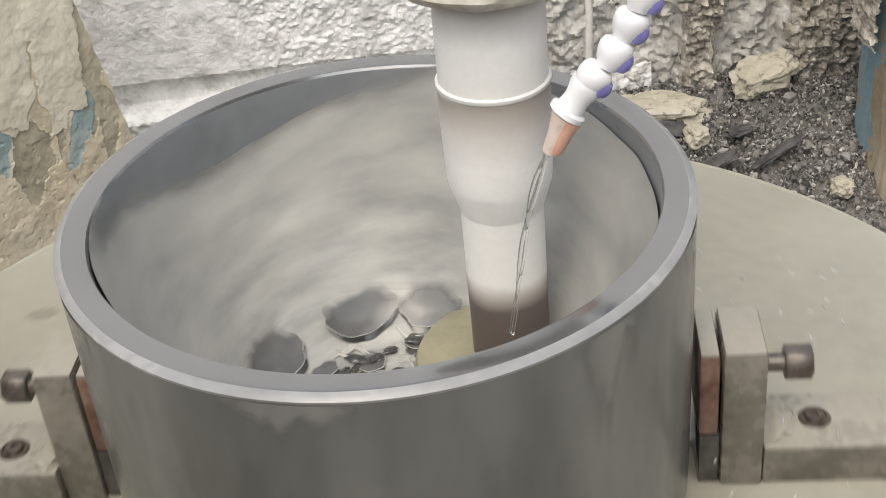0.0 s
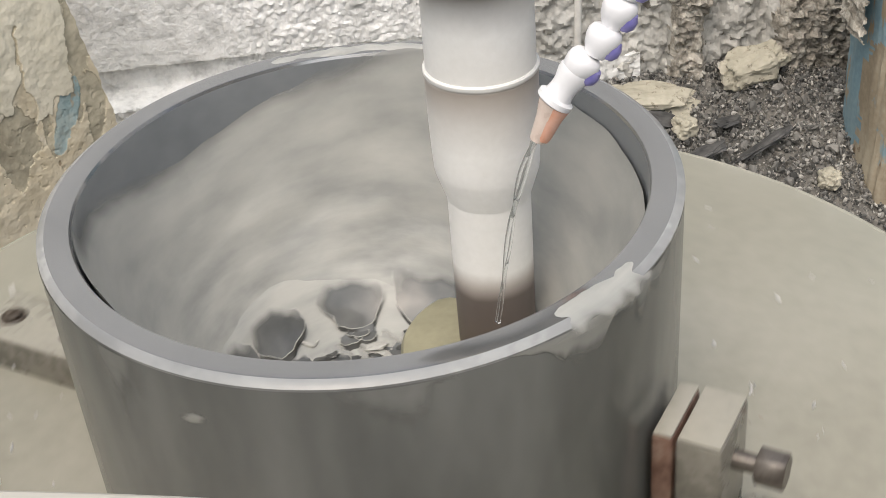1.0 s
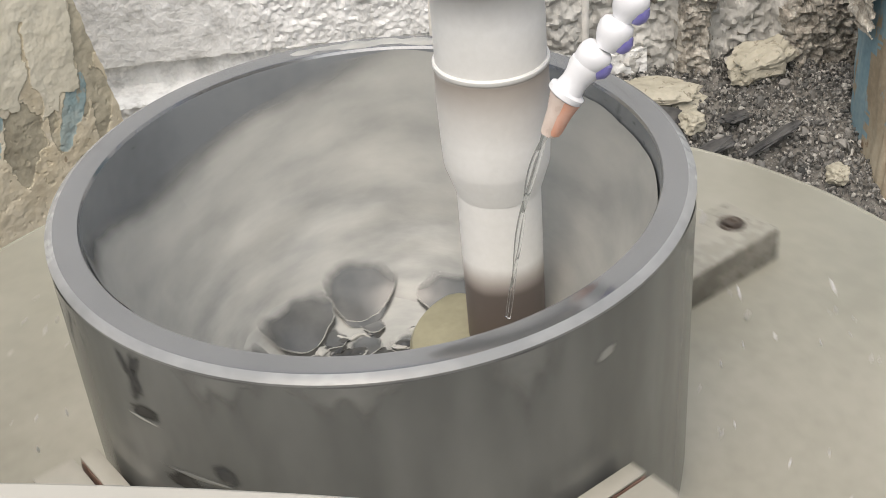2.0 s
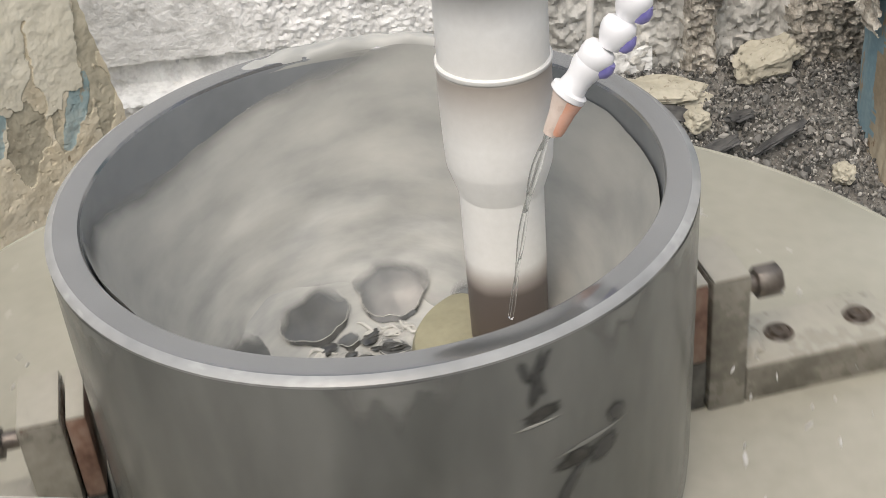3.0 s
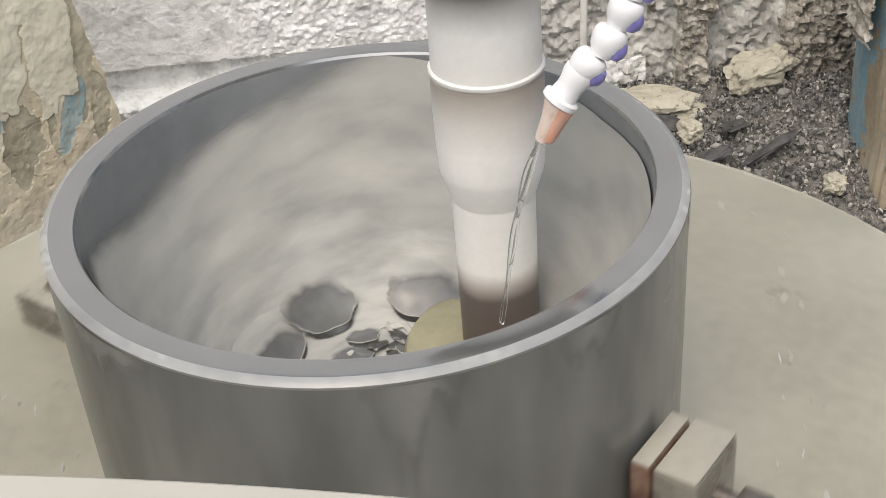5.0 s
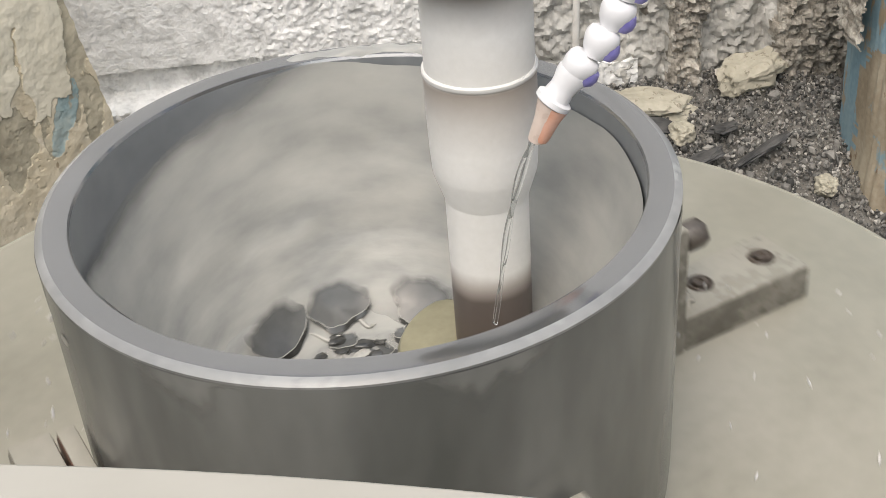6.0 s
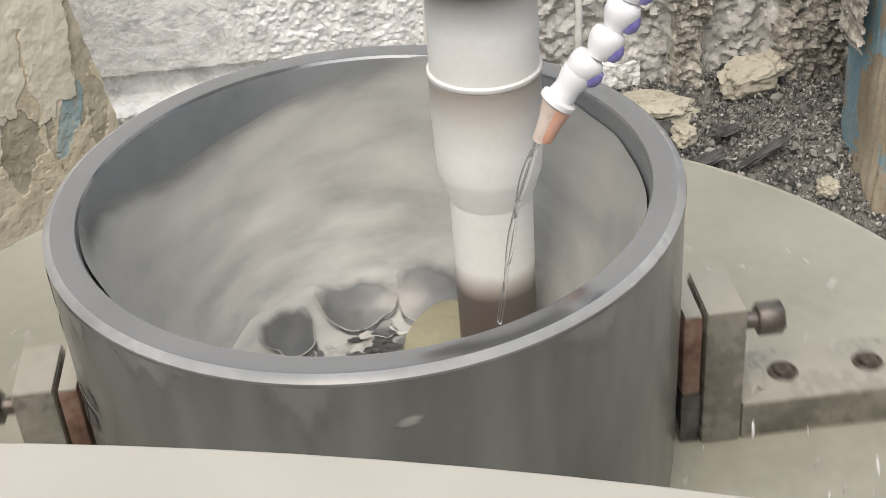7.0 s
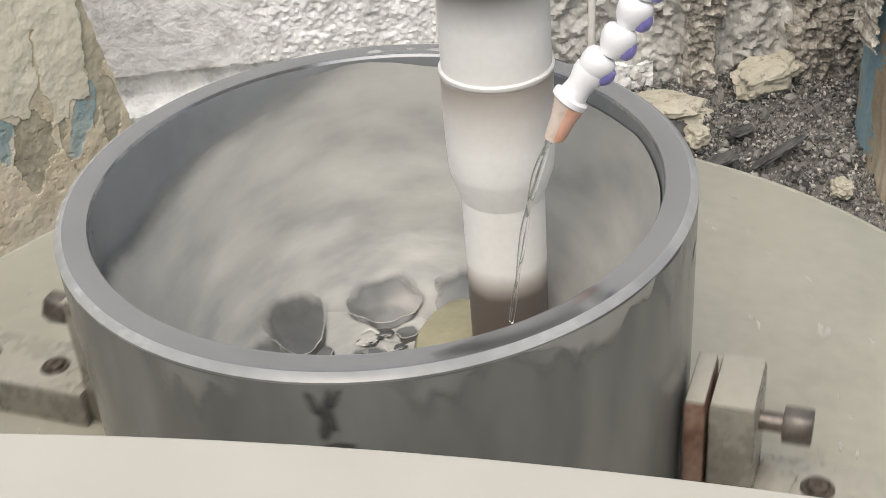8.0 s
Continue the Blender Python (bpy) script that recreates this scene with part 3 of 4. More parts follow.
def build_vessel():
    v = tagged(new("stone_vessel"), "hollow grey marble cylinder with a chamfered rim, clamped on the turntable", "stone vessel")
    v.location = (0, 0, TABLE)
    h = RIM - TABLE
    rim = [(0.1962, h - 0.0015), (0.1975, h + 0.0006), (0.2, h + 0.0012), (0.2138, h + 0.0012)]
    part("wall", lathe([(0.2192, h - 0.004), (0.2185, h * 0.6), (0.2172, 0.02), (0.216, 0.002), (0, 0.002), (0, 0.034)], 160, wobble=0.0004), M_STONE, v)
    part("inner_wall", lathe([(0, 0.035), (0.182, 0.035), (0.192, 0.042), (0.1945, 0.06), (0.195, 0.14), (0.1955, h - 0.006), (0.1962, h - 0.0015)], 160), M_INNER, v, "smooth wet bluish-grey inner wall")
    part("rim", lathe(rim, 160), M_RIM, v, "smooth dark grey ground rim")
    part("chamfer", lathe([(0.2138, h + 0.0012), (0.215, h + 0.0009), (0.2182, h - 0.0012), (0.2194, h - 0.0022), (0.2192, h - 0.004)], 160), M_EDGE, v, "pale polished edge")
    def skin(drop):
        return 0.2192 - 0.0007 * drop / 0.1 if drop < 0.1 else 0.2185 - 0.0013 * (drop - 0.1) / 0.134

    # marks on the outer wall: bearing, height under the rim, half sizes, lean
    def patch(name, az, drop, half_az, half_z, mat, label, lean=0.0, seed=0.0, proud=0.0006, soft=0.4):
        def f(u, q):
            b = 2 * math.pi * u
            k = 1 + 0.4 * noise.noise((math.cos(b) * 1.3, math.sin(b) * 1.3, seed * 3.1)) + 0.12 * fbm(math.cos(b) * 4, math.sin(b) * 4, seed, 3)
            x, z = q * k * math.cos(b), q * k * math.sin(b)
            a = radians(az + half_az * x + lean * z)
            zz = h - drop + half_z * z
            zz = min(zz, h - 0.005)
            r = skin(h - zz) + 0.0003 + proud * (1 - q ** 2)
            return (r * math.cos(a), r * math.sin(a), zz)
        part(name, covered_sheet(40, 8, f, lambda u, q: 1 - ease(soft, 1, q)), mat, v, label)
    for az, drop, ha, hz, lean in ((101.6, 0.018, 1.1, 0.011, -0.6), (103.4, 0.02, 0.9, 0.015, 0.8), (105.0, 0.014, 0.8, 0.008, 1.0), (103.0, 0.034, 1.3, 0.015, 0.9), (104.2, 0.029, 0.7, 0.012, -0.5)):
        patch("gouge", az, drop, ha, hz, M_STAIN, "dark smear on the marble", lean, az * 1.7 + drop * 90)
    patch("gouge", 104.3, 0.0515, 4.4, 0.0062, M_GOUGE, "dark gouge in the marble", 0.8, 2.0)
    patch("gouge_lip", 103.2, 0.0588, 4.6, 0.0017, M_THIN, "pale chipped lip of a gouge", 0.0, 3.0)
    patch("gouge", 119.0, 0.082, 2.2, 0.012, M_STAIN, "dark smear on the marble", -1.0, 4.0)
    patch("gouge_lip", 113.5, 0.0905, 9, 0.0028, M_FILM, "pale chipped lip of a gouge", 0.0, 5.0)
    patch("gouge", 110.0, 0.099, 5.0, 0.008, M_GOUGE, "dark gouge in the marble", 0.0, 6.0)
    patch("gouge", 116.0, 0.103, 4.0, 0.011, M_STAIN, "dark smear on the marble", 1.0, 7.0)
    patch("gouge", 108.5, 0.12, 1.8, 0.022, M_STAIN, "dark smear on the marble", 4.0, 8.0)
    patch("pale_spot", 183.0, 0.034, 2.3, 0.006, M_THIN, "small pale slurry spot", 1.0, 9.0)
    def drips(az, half_az, length, seed):
        def f(u, q):
            n = 0.5 + 0.6 * noise.noise((u * 5.5, seed, 0.0)) + 0.25 * noise.noise((u * 14, seed, 3.0))
            ln = length * max(0.08, n) * math.sin(math.pi * u) ** 0.6
            a = radians(az + half_az * (2 * u - 1) + 1.2 * noise.noise((u * 3, q * 2, seed)))
            zz = h - 0.0045 - ln * q
            r = skin(h - zz) + 0.0008 * (1 - q ** 3) * math.sin(math.pi * u)
            return (r * math.cos(a), r * math.sin(a), zz)
        part("slurry_run", covered_sheet(40, 12, f, lambda u, q: (1 - ease(0.25, 1, q)) * math.sin(math.pi * u) ** 0.7 * 0.9), M_FILM, v, "thin pale slurry running down the wall")
    for az, ha, ln in ((82, 11, 0.085), (121, 8, 0.06), (141, 9, 0.05), (28, 9, 0.06), (215, 10, 0.07), (262, 12, 0.05), (315, 9, 0.11), (345, 7, 0.06), (168, 7, 0.09)):
        drips(az, ha, ln, az * 0.37)
    return v


def hexagon(r, x0, x1, z, bev=0.001):
    bm = bmesh.new()
    bmesh.ops.create_cone(bm, segments=6, radius1=r, radius2=r, depth=x1 - x0, cap_ends=True, matrix=Matrix.Translation(((x0 + x1) / 2, 0, z)) @ Matrix.Rotation(radians(90), 4, "Y"))
    bmesh.ops.bevel(bm, geom=list(bm.edges), offset=bev, segments=1, affect="EDGES")
    return bm


def rod(r, x0, x1, y, z):
    bm = bmesh.new()
    bmesh.ops.create_cone(bm, segments=20, radius1=r, radius2=r, depth=x1 - x0, cap_ends=True, matrix=Matrix.Translation(((x0 + x1) / 2, y, z)) @ Matrix.Rotation(radians(90), 4, "Y"))
    return bm


def build_jaw():
    """A jaw on the table: x runs outwards."""
    jaw = tagged(new("clamp_jaw"), "mud-coated steel clamp jaw with a jack bolt pressing on the vessel", "clamp jaw", "jaws round the vessel")
    jaw.location = (0, 0, TABLE)
    # pale slabs on plate, block and pad paint the light falling on top
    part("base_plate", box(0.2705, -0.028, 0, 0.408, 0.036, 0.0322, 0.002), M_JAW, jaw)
    part("lit_mud_layer", box(0.2712, -0.0272, 0.0323, 0.4072, 0.0352, 0.0341, 0.0008), M_PLATE, jaw, "cream mud on the base plate, coloured paler as the lit top")
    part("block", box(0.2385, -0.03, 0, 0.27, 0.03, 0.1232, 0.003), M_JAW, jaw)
    part("lit_mud_cap", box(0.2396, -0.0288, 0.1233, 0.2688, 0.0288, 0.1255, 0.001), M_PLATE, jaw, "cream mud on the block, coloured paler as the lit top")
    pad = part("pad", box(0.2215, -0.029, 0.05, 0.2365, 0.029, 0.122, 0.003), M_RUST, jaw, "rusty brown steel pressure pad")
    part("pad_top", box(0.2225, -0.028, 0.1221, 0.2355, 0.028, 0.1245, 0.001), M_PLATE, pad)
    # dark block added in the gap to paint the shade under the pad
    part("foot", box(0.2225, -0.026, 0, 0.2384, 0.026, 0.048, 0.002), M_PIT, jaw, "dark block standing in for the shade under the pad")
    mud = part("mud", chunk((0.014, 0.026, 0.006), 4.0, 3, 0.5), M_PLATE, jaw, "splashed cream mud in the corner")
    mud.location = (0.281, 0.006, 0.034)
    part("stud", rod(0.007, 0.27, 0.288, 0, 0.094), M_BOLT, jaw, "dark threaded stud")
    part("bolt_head", hexagon(0.0135, 0.286, 0.306, 0.094), M_BOLT, jaw, "dark hexagonal bolt head")
    for x in (0.313, 0.382):
        bm = lathe([(0.0125, 0.0342), (0.0108, 0.036), (0.0094, 0.0358), (0.0088, 0.0343), (0.0074, 0.0343), (0.0072, 0.0372), (0.0064, 0.038), (0.003, 0.0378), (0.0025, 0.036), (0, 0.036)], 24, center=(x, 0.006))
        part("bolt_hole", bm, M_HOLE, jaw, "dark bolt recess")
    return jaw


TURNTABLE = build_turntable()
VESSEL = build_vessel()
JAW = build_jaw()
JAWS = [JAW] + [copy_thing(JAW, pose(0, 0, TABLE, 0, 0, 90 * k)) for k in (1, 2, 3)]

# ---- the water in the vessel ----


def bowl(r):
    return RIM - 0.21 + 20 * r ** 3


def build_swirl():
    """The spinning slurry: a hollowed surface with curling ripples."""
    def f(u, v):
        a, r = 2 * math.pi * u, 0.004 + 0.191 * v
        arm = math.sin(3 * a + 34 * r + 2.2 * noise.noise((math.cos(a) * 1.5, math.sin(a) * 1.5, r * 12)))
        c, s = math.cos(a + 9 * r), math.sin(a + 9 * r)
        lump = fbm(c * 1.7, s * 1.7, r * 42, 4)
        z = bowl(r) - 0.03 * max(0, (r - 0.122) / 0.07) ** 1.3 + (0.0016 * arm + 0.0042 * lump) * (0.12 + 0.9 * min(1, max(0, (r - 0.12) / 0.05)))
        return (r * math.cos(a), r * math.sin(a), z - RIM)
    swirl = tagged(new("swirling_slurry"), "pale grey marble slurry swirling inside the vessel", "slurry", kind="stuff")
    swirl.location = (0, 0, RIM)
    part("surface", sheet(200, 60, f), M_SLURRY, swirl)
    rnd = random.Random(11)
    # rounded hollows in two rings, each with a raised inner lip that drops off dark and a pale foam line round it
    spots = [(2 * math.pi * (k + rnd.uniform(-0.15, 0.15)) / 10, rnd.uniform(0.1, 0.112), rnd.uniform(0.025, 0.033), rnd.uniform(0.014, 0.019)) for k in range(10)]
    spots += [(2 * math.pi * (k + 0.5 + rnd.uniform(-0.2, 0.2)) / 9, rnd.uniform(0.066, 0.076), rnd.uniform(0.012, 0.02), rnd.uniform(0.009, 0.013)) for k in range(9)]
    spots += [(rnd.uniform(0, 6.28), rnd.uniform(0.082, 0.09), rnd.uniform(0.008, 0.014), rnd.uniform(0.006, 0.009)) for k in range(9)]
    for n, (a, r, sx, sy) in enumerate(spots):
        def h(u, v):
            b = 2 * math.pi * u
            k = v * (1 + 0.32 * noise.noise((math.cos(b) * 1.1, math.sin(b) * 1.1, n * 3.3)) + 0.1 * noise.noise((math.cos(b) * 3, math.sin(b) * 3, n * 5.0)))
            x, y = sy * k * math.cos(b), sx * k * math.sin(b)
            x += 3.0 * y * y * (0.3 if n % 3 else 1.0)
            px_, py_ = (r + x) * math.cos(a) - y * math.sin(a), (r + x) * math.sin(a) + y * math.cos(a)
            rr = math.hypot(px_, py_)
            swell = 0.057 * max(0, (rr - 0.07) / 0.1245) ** 2.2 - 0.004 * max(0, (0.128 - rr) / 0.058)
            rise = 0.0012 + max(0, swell + 0.0016) + 0.0018 * ease(0.1, -1.0, math.cos(b) * v) + 0.0005 * noise.noise((px_ * 60, py_ * 60, 2.0))
            return (px_, py_, bowl(rr) - RIM + rise)
        def thick(u, v):
            return 1 - ease(-0.6, 0.6, math.cos(2 * math.pi * u)) * ease(0.62, 1.0, v)
        hollow = part("hollow", covered_sheet(40, 8, h, thick), M_HOLLOW, swirl, "smooth grey hollow in the spinning water")
        def lipf(u, v):
            x, y, z = h(0.27 + 0.46 * u, 1.0)
            k3 = 1 - (0.004 + 0.03 * math.sin(math.pi * u) * (1 + noise.noise((u * 4, n, 0.0)))) * v
            return (x * k3, y * k3, z - (0.0008 + 0.0034 * math.sin(math.pi * u)) * v - 0.0002)
        part("lip", sheet(24, 3, lipf), M_PIT, hollow, "dark glossy lip of the hollow")
        p = []
        for i in range(25):
            x, y, z = h(0.2 + 0.6 * i / 24, 1.02)
            p.append((x, y, z + 0.0003))
        part("foam_line", tube(p, [0.0001 + 0.00028 * math.sin(math.pi * i / 24) * (1 + 0.6 * noise.noise((i * 0.4, n, 0.0))) for i in range(25)], 8), M_FOAM, hollow, "pale foam line")
    def foam_bed(u, v):
        a, r = 2 * math.pi * u, 0.03 + 0.065 * v
        x, y = r * math.cos(a), r * math.sin(a)
        cells = noise.cell_vector((x * 90, y * 90, 0.0)).x
        return (x, y, bowl(r) - RIM + 0.0006 - 0.0035 * ease(0.78, 1.0, v) + 0.0022 * fbm(x * 90, y * 90, 3.0, 4) + 0.0006 * cells)
    def foam_cover(u, v):
        return 1 - ease(0.35, 0.95, v + 0.5 * fbm(math.cos(6.283 * u) * 2.5, math.sin(6.283 * u) * 2.5, v * 2, 4))
    part("foam", covered_sheet(160, 30, foam_bed, foam_cover), M_FROTH, swirl, "pale broken foam round the grinding wheel")
    for k in range(120):
        a, r = rnd.uniform(0, 6.28), rnd.uniform(0.045, 0.088)
        s = rnd.uniform(0.0022, 0.0065)
        bm = chunk((s * 1.5, s * 0.9, s * 0.35), k * 2.7, 3, 0.35)
        ob = part("ripple", bm, M_PIT if k % 4 else M_FOAM, swirl, "glinting dark broken water" if k % 4 else "")
        ob.matrix_basis = pose(r * math.cos(a), r * math.sin(a), bowl(r) - RIM + 0.0016, rnd.uniform(-14, 14), rnd.uniform(-14, 14), math.degrees(a) + 90 + rnd.uniform(-40, 40))
    for k in range(14):
        a, r, arc = rnd.uniform(0, 6.28), rnd.uniform(0.078, 0.094), rnd.uniform(0.15, 0.35)
        p = []
        for i in range(13):
            u = i / 12
            rr = r + 0.012 * u + 0.003 * math.sin(7 * u + k)
            p.append((rr * math.cos(a + arc * u), rr * math.sin(a + arc * u), bowl(rr) - RIM + 0.0008))
        part("foam_ridge", tube(p, [0.0003 + 0.0017 * math.sin(math.pi * i / 12) for i in range(13)], 10), M_FOAM, swirl, "pale foam ridge")
    return swirl


def build_slosh():
    """The wave that climbs the vessel's wall and leaves a wedge of it bare, about bearing 0 of its own."""
    def f(u, v):
        a, r = 2 * math.pi * u, 0.07 + 0.1245 * v
        d = abs((a + math.pi) % (2 * math.pi) - math.pi)
        line = -0.0075 - 0.041 * (0.5 + 0.5 * math.cos(min(math.pi, d / radians(62) * math.pi))) if d < radians(62) else -0.0075
        line += 0.003 * ease(radians(110), radians(160), d)
        line += 0.004 * noise.noise((math.cos(a) * 4, math.sin(a) * 4, 0.4))
        lift = (line + 0.061) * v ** 2.2
        c, s = math.cos(a + 6 * r), math.sin(a + 6 * r)
        rip = 0.0042 * fbm(c * 1.9 + 3, s * 1.9, r * 45, 4) * v
        return (r * math.cos(a), r * math.sin(a), bowl(r) - RIM + lift + rip - 0.004 * max(0, (0.128 + 0.02 * noise.noise((c * 1.5, s * 1.5, 9.0)) - r) / 0.058) - 0.0002)
    wave = tagged(new("slurry_wave"), "pale grey slurry wave climbing the inner wall", "slurry", kind="stuff")
    wave.location = (0, 0, RIM)
    def thick(u, v):
        a = 2 * math.pi * u
        d = abs((a + math.pi) % (2 * math.pi) - math.pi)
        bare = ease(radians(70), radians(40), d)
        return ease(0.08, 0.36, v + 0.08 * fbm(math.cos(a) * 2, math.sin(a) * 2, 1.0, 3)) - bare * ease(0.93, 0.998, v + 0.035 * fbm(math.cos(a) * 2.5, math.sin(a) * 2.5, v * 6, 3))
    part("surface", covered_sheet(220, 60, f, thick), M_THIN, wave)
    return wave


def build_crest(name, a0, a1, out, label):
    """A tongue of slurry lapping over the rim between two bearings; it sinks back between the splashes."""
    def f(u, v):
        a = radians(a0 + (a1 - a0) * u)
        b = v * math.pi * 1.15 - 0.3
        k = math.sin(math.pi * u) ** 0.7
        w = 0.0085 + out * k * max(0, math.sin(b * 0.8)) * 0.6
        r = 0.204 - 0.0085 * math.cos(b) + out * k * v
        z = (0.001 + (0.007 if out else 0.014) * k * (1 + 0.5 * noise.noise((a * 8, v * 1.5, a0)) + 0.14 * noise.noise((a * 26, v * 3, a0)))) * math.sin(b) - 0.004 - 0.004 * (1 - k)
        return (r * math.cos(a), r * math.sin(a), z)
    ob = part(name, covered_sheet(60, 14, f, lambda u, v: ease(0, 0.2, u) * ease(1, 0.8, u) * (1 - 0.9 * ease(0.7, 1, v + 0.25 * noise.noise((u * 12, v * 2, a0))))), M_THIN)
    ob.location = (0, 0, RIM)
    return tagged(ob, label, "slurry", kind="stuff")


def build_spill():
    """A thin sheet of slurry that runs over the edge and a little way down the outer wall."""
    def f(u, v):
        a = radians(-71 + 28 * u + 2.0 * v * math.sin(9 * u))
        k = math.sin(math.pi * u) ** 0.8 * (0.55 + 0.75 * u)
        rag = 0.75 + 0.55 * noise.noise((u * 4.5, 1.0, 2.0)) + 0.16 * noise.noise((u * 13, 4.0, 1.0)) + 0.06 * noise.noise((u * 34, 4.0, 7.0))
        r = 0.2196 + 0.0011 * k * (1 - v * v) - 0.0007 * v ** 4
        return (r * math.cos(a), r * math.sin(a), -0.0028 - 0.036 * k * max(0.1, rag) * v)
    ob = part("slurry_spill", covered_sheet(90, 20, f, lambda u, v: 1 - ease(0.45, 1, v + 0.2 * noise.noise((u * 9, v * 2, 3.0)))), M_THIN)
    ob.location = (0, 0, RIM)
    return tagged(ob, "thin pale slurry sheet spilling down the vessel's outer wall", "slurry", kind="stuff")


SPILL = build_spill()
CREST_REAR = build_crest("slurry_crest", 50, 128, 0.0, "pale slurry lapping over the vessel's far rim")
CREST_FRONT = build_crest("slurry_crest", -72, -34, 0.013, "pale slurry spilling over the vessel's near rim")
SWIRL = build_swirl()
WAVE = build_slosh()

# ---- spindle, grinding tool, coolant hose ----
AX = (0.091, 0.034)


def build_spindle():
    sp = tagged(new("grinding_spindle"), "dusty white stepped spindle with a rusty end, reaching into the vessel", "grinding spindle")
    sp.location = (AX[0], AX[1], RIM)
    part("housing", lathe([(0, 0.6), (0.042, 0.6), (0.042, 0.175), (0.062, 0.165), (0.064, 0.142), (0.06, 0.136), (0.056, 0.1335), (0.0, 0.1335)], 96, wobble=0.003), M_DUST, sp, "housing caked with beige dust")
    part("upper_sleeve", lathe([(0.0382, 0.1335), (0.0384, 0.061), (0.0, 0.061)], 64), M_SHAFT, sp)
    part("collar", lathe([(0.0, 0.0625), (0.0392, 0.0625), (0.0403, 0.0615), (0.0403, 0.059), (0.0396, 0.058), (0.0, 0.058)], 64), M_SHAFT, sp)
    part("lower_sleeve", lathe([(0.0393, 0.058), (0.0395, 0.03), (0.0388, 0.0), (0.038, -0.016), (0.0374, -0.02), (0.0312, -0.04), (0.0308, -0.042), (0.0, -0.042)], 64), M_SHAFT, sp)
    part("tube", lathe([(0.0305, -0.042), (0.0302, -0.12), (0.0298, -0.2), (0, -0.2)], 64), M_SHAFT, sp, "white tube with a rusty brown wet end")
    part("tool", lathe([(0.029, -0.172), (0.045, -0.173), (0.068, -0.176), (0.0745, -0.1785), (0.077, -0.183), (0.077, -0.2125), (0, -0.2125)], 80), M_TOOL, sp, "olive-yellow flat grinding wheel")


def spaced(pts, step, first):
    """Points at even steps along a bent line, after a first longer one."""
    out, left = [pts[0]], first
    for a, b in zip(pts, pts[1:]):
        a, b = Vector(a), Vector(b)
        done, ln = 0.0, (b - a).length
        while ln - done >= left:
            done, left = done + left, step
            out.append(tuple(a.lerp(b, done / ln)))
        left -= ln - done
    return out


def build_hose():
    hose = tagged(new("coolant_hose"), "jointed white and blue coolant hose with an orange nozzle", "coolant hose")
    pts = [(0.1292, -0.045, 0.0695), (0.1315, -0.045, 0.0735), (0.141, -0.045, 0.0865), (0.1505, -0.045, 0.0965), (0.161, -0.0445, 0.1085), (0.170, -0.044, 0.1225),
           (0.178, -0.043, 0.138), (0.183, -0.042, 0.155), (0.187, -0.041, 0.173), (0.19, -0.04, 0.192)]
    pts = spaced(pts, 0.0205, 0.0262)
    for a, b in zip(pts, pts[1:]):
        d = (Vector(b) - Vector(a))
        m = Matrix.Translation((a[0], a[1], a[2] + RIM)) @ d.to_track_quat("Z", "Y").to_matrix().to_4x4()
        if a is pts[0]:
            collar = part("collar", lathe([(0, -0.003), (0.0105, -0.003), (0.0122, -0.002), (0.0122, 0.0015), (0.0094, 0.0028), (0.0086, 0.009), (0.009, 0.013), (0.0108, 0.019), (0.0108, 0.023), (0.008, 0.026), (0, 0.026)], 28), M_HOSE, hose, "flanged white plastic collar")
            collar.matrix_basis = m
            continue
        seg = part("segment", lathe([(0.0, -0.0095), (0.0064, -0.0095), (0.0076, -0.0075), (0.0098, -0.0035), (0.0112, 0.002), (0.0112, 0.006), (0.0098, 0.0092), (0.0074, 0.0105), (0.0, 0.0105)], 28), M_HOSE, hose)
        m = m @ pose(0.0008 * math.sin(a[0] * 900), 0.0006 * math.cos(a[0] * 700), 0, 9 * math.sin(a[0] * 500), 9 * math.cos(a[0] * 800), 0)
        seg.matrix_basis = m
        ball = part("ball_joint", lathe([(0, -0.0035), (0.0045, -0.003), (0.0068, 0.0), (0.0072, 0.0045), (0.0055, 0.0085), (0, 0.0095)], 24), M_BLUE, seg, "blue plastic ball joint")
        off = m.to_3x3().inverted() @ Vector((0.0036, -0.0026, -0.007))
        ball.matrix_basis = pose(*off)
    d = Vector(pts[0]) - Vector((0.1165, -0.045, 0.041))
    m = Matrix.Translation((0.1165, -0.045, 0.041 + RIM)) @ d.to_track_quat("Z", "Y").to_matrix().to_4x4()
    noz = part("nozzle", lathe([(0.0042, 0), (0.0052, 0.0002), (0.0058, 0.004), (0.0072, 0.017), (0.0092, 0.025), (0.0102, 0.0305), (0, 0.0305)], 28), M_TIP, hose, "milky orange plastic nozzle")
    noz.matrix_basis = m
    band = part("orange_side", lathe([(0.0046, 0.0015), (0.0054, 0.004), (0.007, 0.018), (0.0088, 0.0255), (0.0092, 0.0288), (0.0084, 0.029)], 28), M_ORANGE, noz)
    off = m.to_3x3().inverted() @ Vector((0.0022, -0.0014, -0.0004))
    band.matrix_basis = pose(*off)
    # the jet
    jet = tagged(new("water_jet"), "thin clear water jet falling from the nozzle", "water jet")
    for k, (r, ph) in enumerate(((0.0022, 0), (0.0016, 2.6))):
        path = []
        for i in range(26):
            u = i / 25
            x = 0.1165 - 0.03 * u ** 0.75 + 0.0022 * math.sin(9 * u + ph) * (0.4 + 0.6 * (1 - u))
            path.append((x, -0.045 + 0.028 * u + 0.0015 * math.cos(9 * u + ph), RIM + 0.043 - 0.165 * u ** 1.15))
        part("strand", tube(path, [r * (1 - 0.4 * i / 25) for i in range(26)], 10), M_WATER, jet)


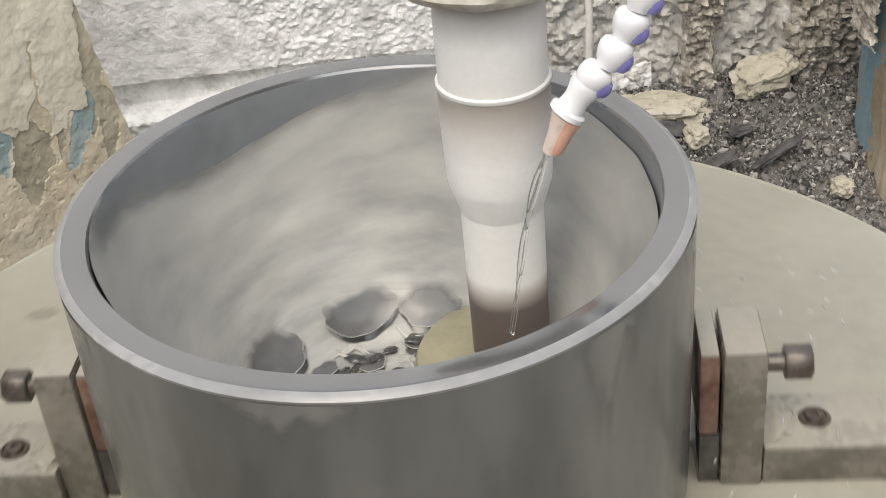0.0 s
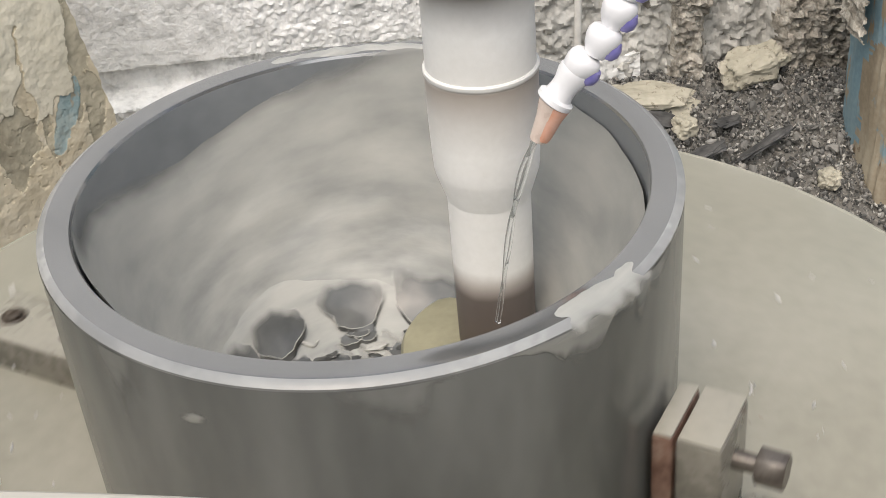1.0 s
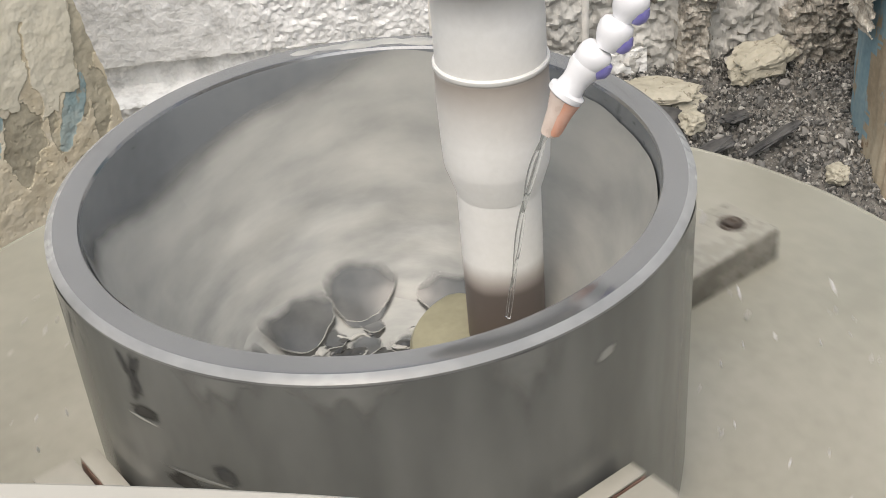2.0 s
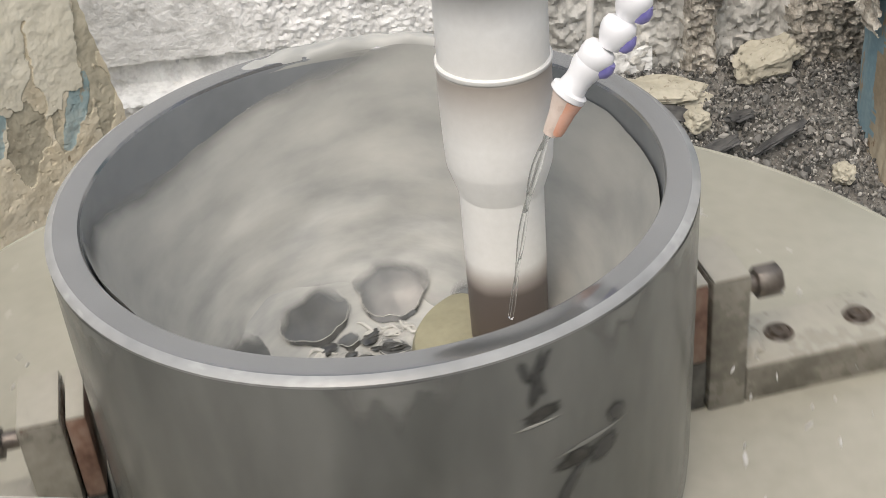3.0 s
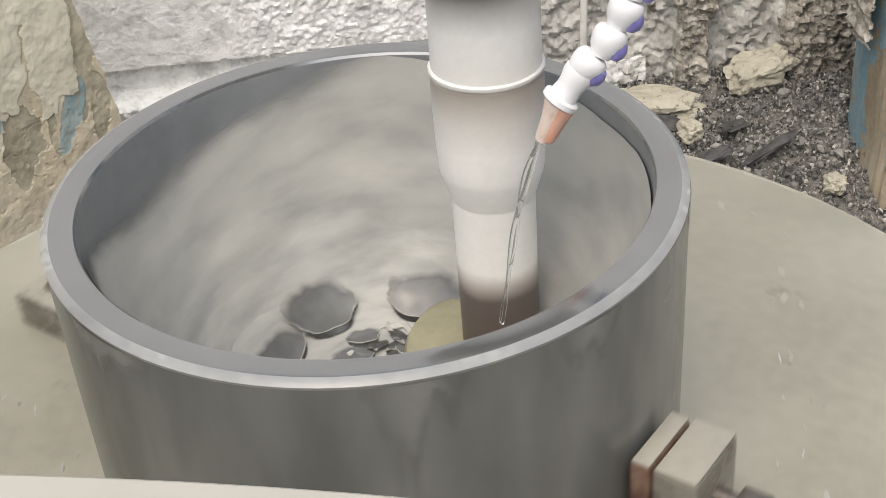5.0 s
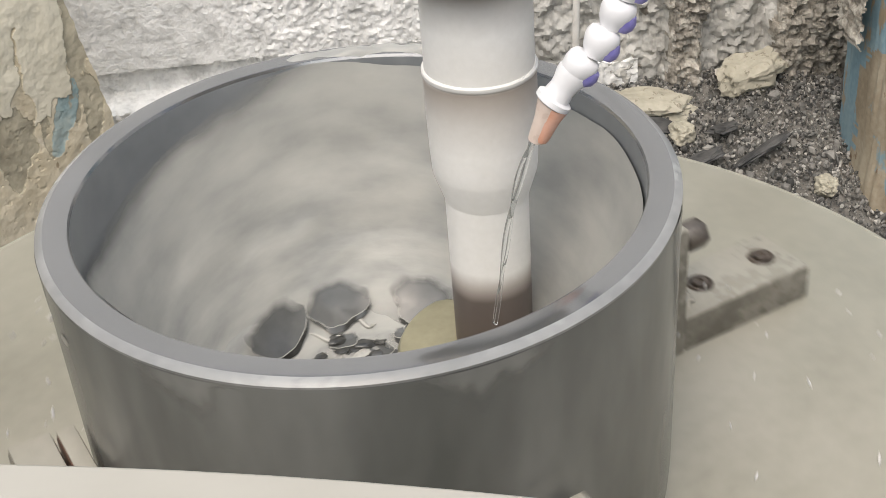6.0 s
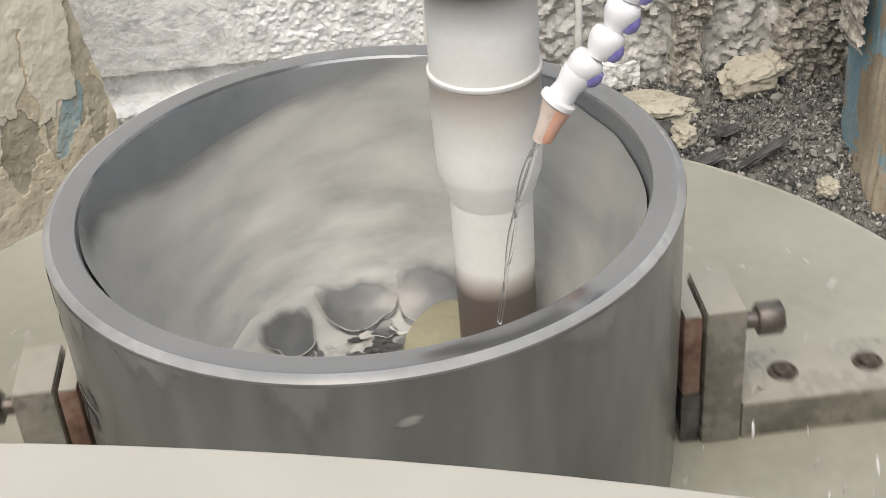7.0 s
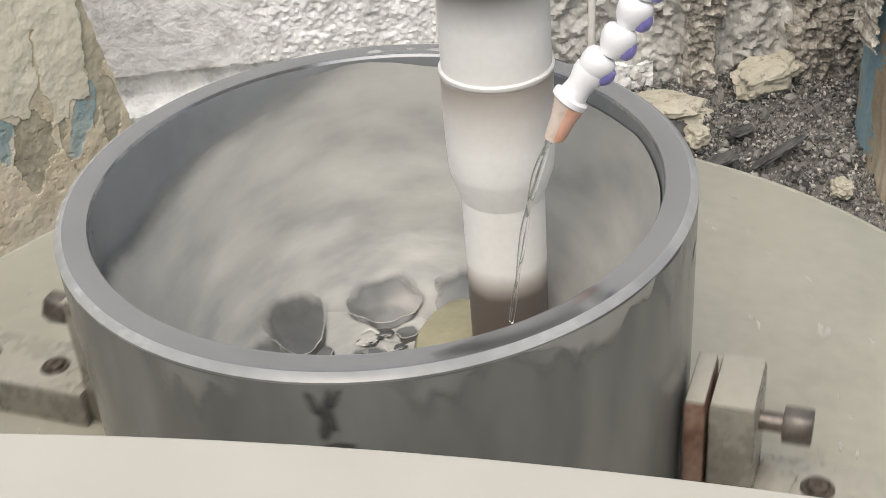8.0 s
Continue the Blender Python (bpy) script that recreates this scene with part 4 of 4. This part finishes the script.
def build_cables():
    for x, r in ((0.262, 0.0042), (0.089, 0.003)):
        p = [(x + 0.003 * math.sin(i * 0.7 + x * 9), 0.62 + 0.002 * math.sin(i), 0.0 + 0.055 * i) for i in range(18)]
        tagged(part("cable", tube(p, r, 10), M_CABLE), "thin dusty cable hanging before the wall", "cable")


build_spindle()
build_hose()
build_cables()


def build_droplets():
    """Drops flung off the spinning vessel, all round the table."""
    rnd = random.Random(21)
    bm = bmesh.new()
    for _ in range(150):
        a, r = rnd.uniform(0, 6.283), rnd.uniform(0.235, 0.42)
        s = rnd.uniform(0.0005, 0.0014)
        z = rnd.uniform(0.0, 1.0) ** 1.5 * 0.12 * (1 - (r - 0.23) * 3) + 0.001
        m = pose(r * math.cos(a), r * math.sin(a), z, rnd.uniform(-25, 25), rnd.uniform(-25, 25), 0) @ Matrix.Diagonal((s, s, s * rnd.uniform(2, 6), 1))
        bmesh.ops.create_icosphere(bm, subdivisions=1, radius=1, matrix=m)
    # white base colour stands in for the bright highlights on the drops
    ob = part("water_droplets", bm, M_HOSE)
    ob.location = (0, 0, TABLE)
    return tagged(ob, "small pale water drops flung off the vessel", "water drops", kind="stuff")


DROPLETS = build_droplets()


def motions():
    times = [k / 10 for k in range(81)]
    walk(TURNTABLE, [(t, pose(0, 0, TABLE, 0, 0, START + SPIN * t)) for t in times])
    walk(VESSEL, [(t, pose(0, 0, TABLE, 0, 0, START + SPIN * t)) for t in times])
    for k, jaw in enumerate(JAWS):
        walk(jaw, [(t, pose(0, 0, TABLE, 0, 0, START + 90 * k + SPIN * t)) for t in times])
    walk(DROPLETS, [(t, pose(0, 0, TABLE, 0, 0, START + SPIN * t)) for t in times])
    walk(SWIRL, [(t, pose(0, 0, RIM, 0, 0, SPIN * t)) for t in times])
    # bearing of the bare wedge and how far its side is lifted, swinging with the slosh
    slosh = [(0, 126, 6), (0.25, 145, 3), (0.5, 146, 6), (0.75, 150, 4), (1.0, 135, 7), (1.25, 140, 5), (1.5, 122, 5), (1.9, 145, 3), (2.3, 125, 5), (2.65, 140, 4), (3.0, 140, 6),
             (3.25, 138, 5), (3.5, 160, 5), (3.75, 145, 4), (4.0, 128, 6), (4.25, 140, 4), (4.5, 126, 6), (4.9, 150, 3), (5.3, 130, 5), (5.65, 145, 3), (6.0, 160, 4),
             (6.25, 145, 3), (6.5, 158, 2), (6.75, 145, 3), (7.0, 132, 5), (7.25, 150, 3), (7.5, 144, 6), (7.75, 142, 3), (8.0, 154, 2)]
    walk(WAVE, [(t, pose(0, 0, RIM, 0, -lift, a)) for t, a, lift in slosh])
    low, high = RIM - 0.04, RIM
    rear = [(0, low), (0.7, low), (1.0, high - 0.006), (1.2, low), (1.7, low), (2.1, high), (2.4, low), (2.8, low), (3.0, high - 0.002), (3.25, low), (3.5, high), (3.8, low), (4.6, low),
            (5.2, high - 0.004), (5.5, low), (5.8, low), (6.0, high - 0.005), (6.25, low), (7.2, low), (7.5, high + 0.002), (7.8, low), (8.0, high - 0.009)]
    walk(CREST_REAR, [(t, pose(0, 0, z, 0, 0, 5 * math.sin(3 * t))) for t, z in rear])
    front = [(0, low, 0), (0.7, low, 0), (1.0, high - 0.001, 3), (1.25, low, 0), (1.7, low, 0), (3.5, low, 0), (3.6, high - 0.003, 0), (3.75, low, 0),
             (4.8, low, 0), (8.0, low, -8)]
    walk(CREST_FRONT, [(t, pose(-0.016 * (z == low), 0.018 * (z == low), z, 0, 0, a)) for t, z, a in front])
    # the spill shows for a moment and draws back into the wave
    spill = [(0, 1), (0.85, 1), (1.0, 0), (1.1, 1), (3.38, 1), (3.5, 0), (3.62, 1), (7.86, 1), (8.0, 0)]
    walk(SPILL, [(t, pose(-0.0065 * s, 0.0105 * s, RIM - 0.012 * s)) for t, s in spill])


motions()
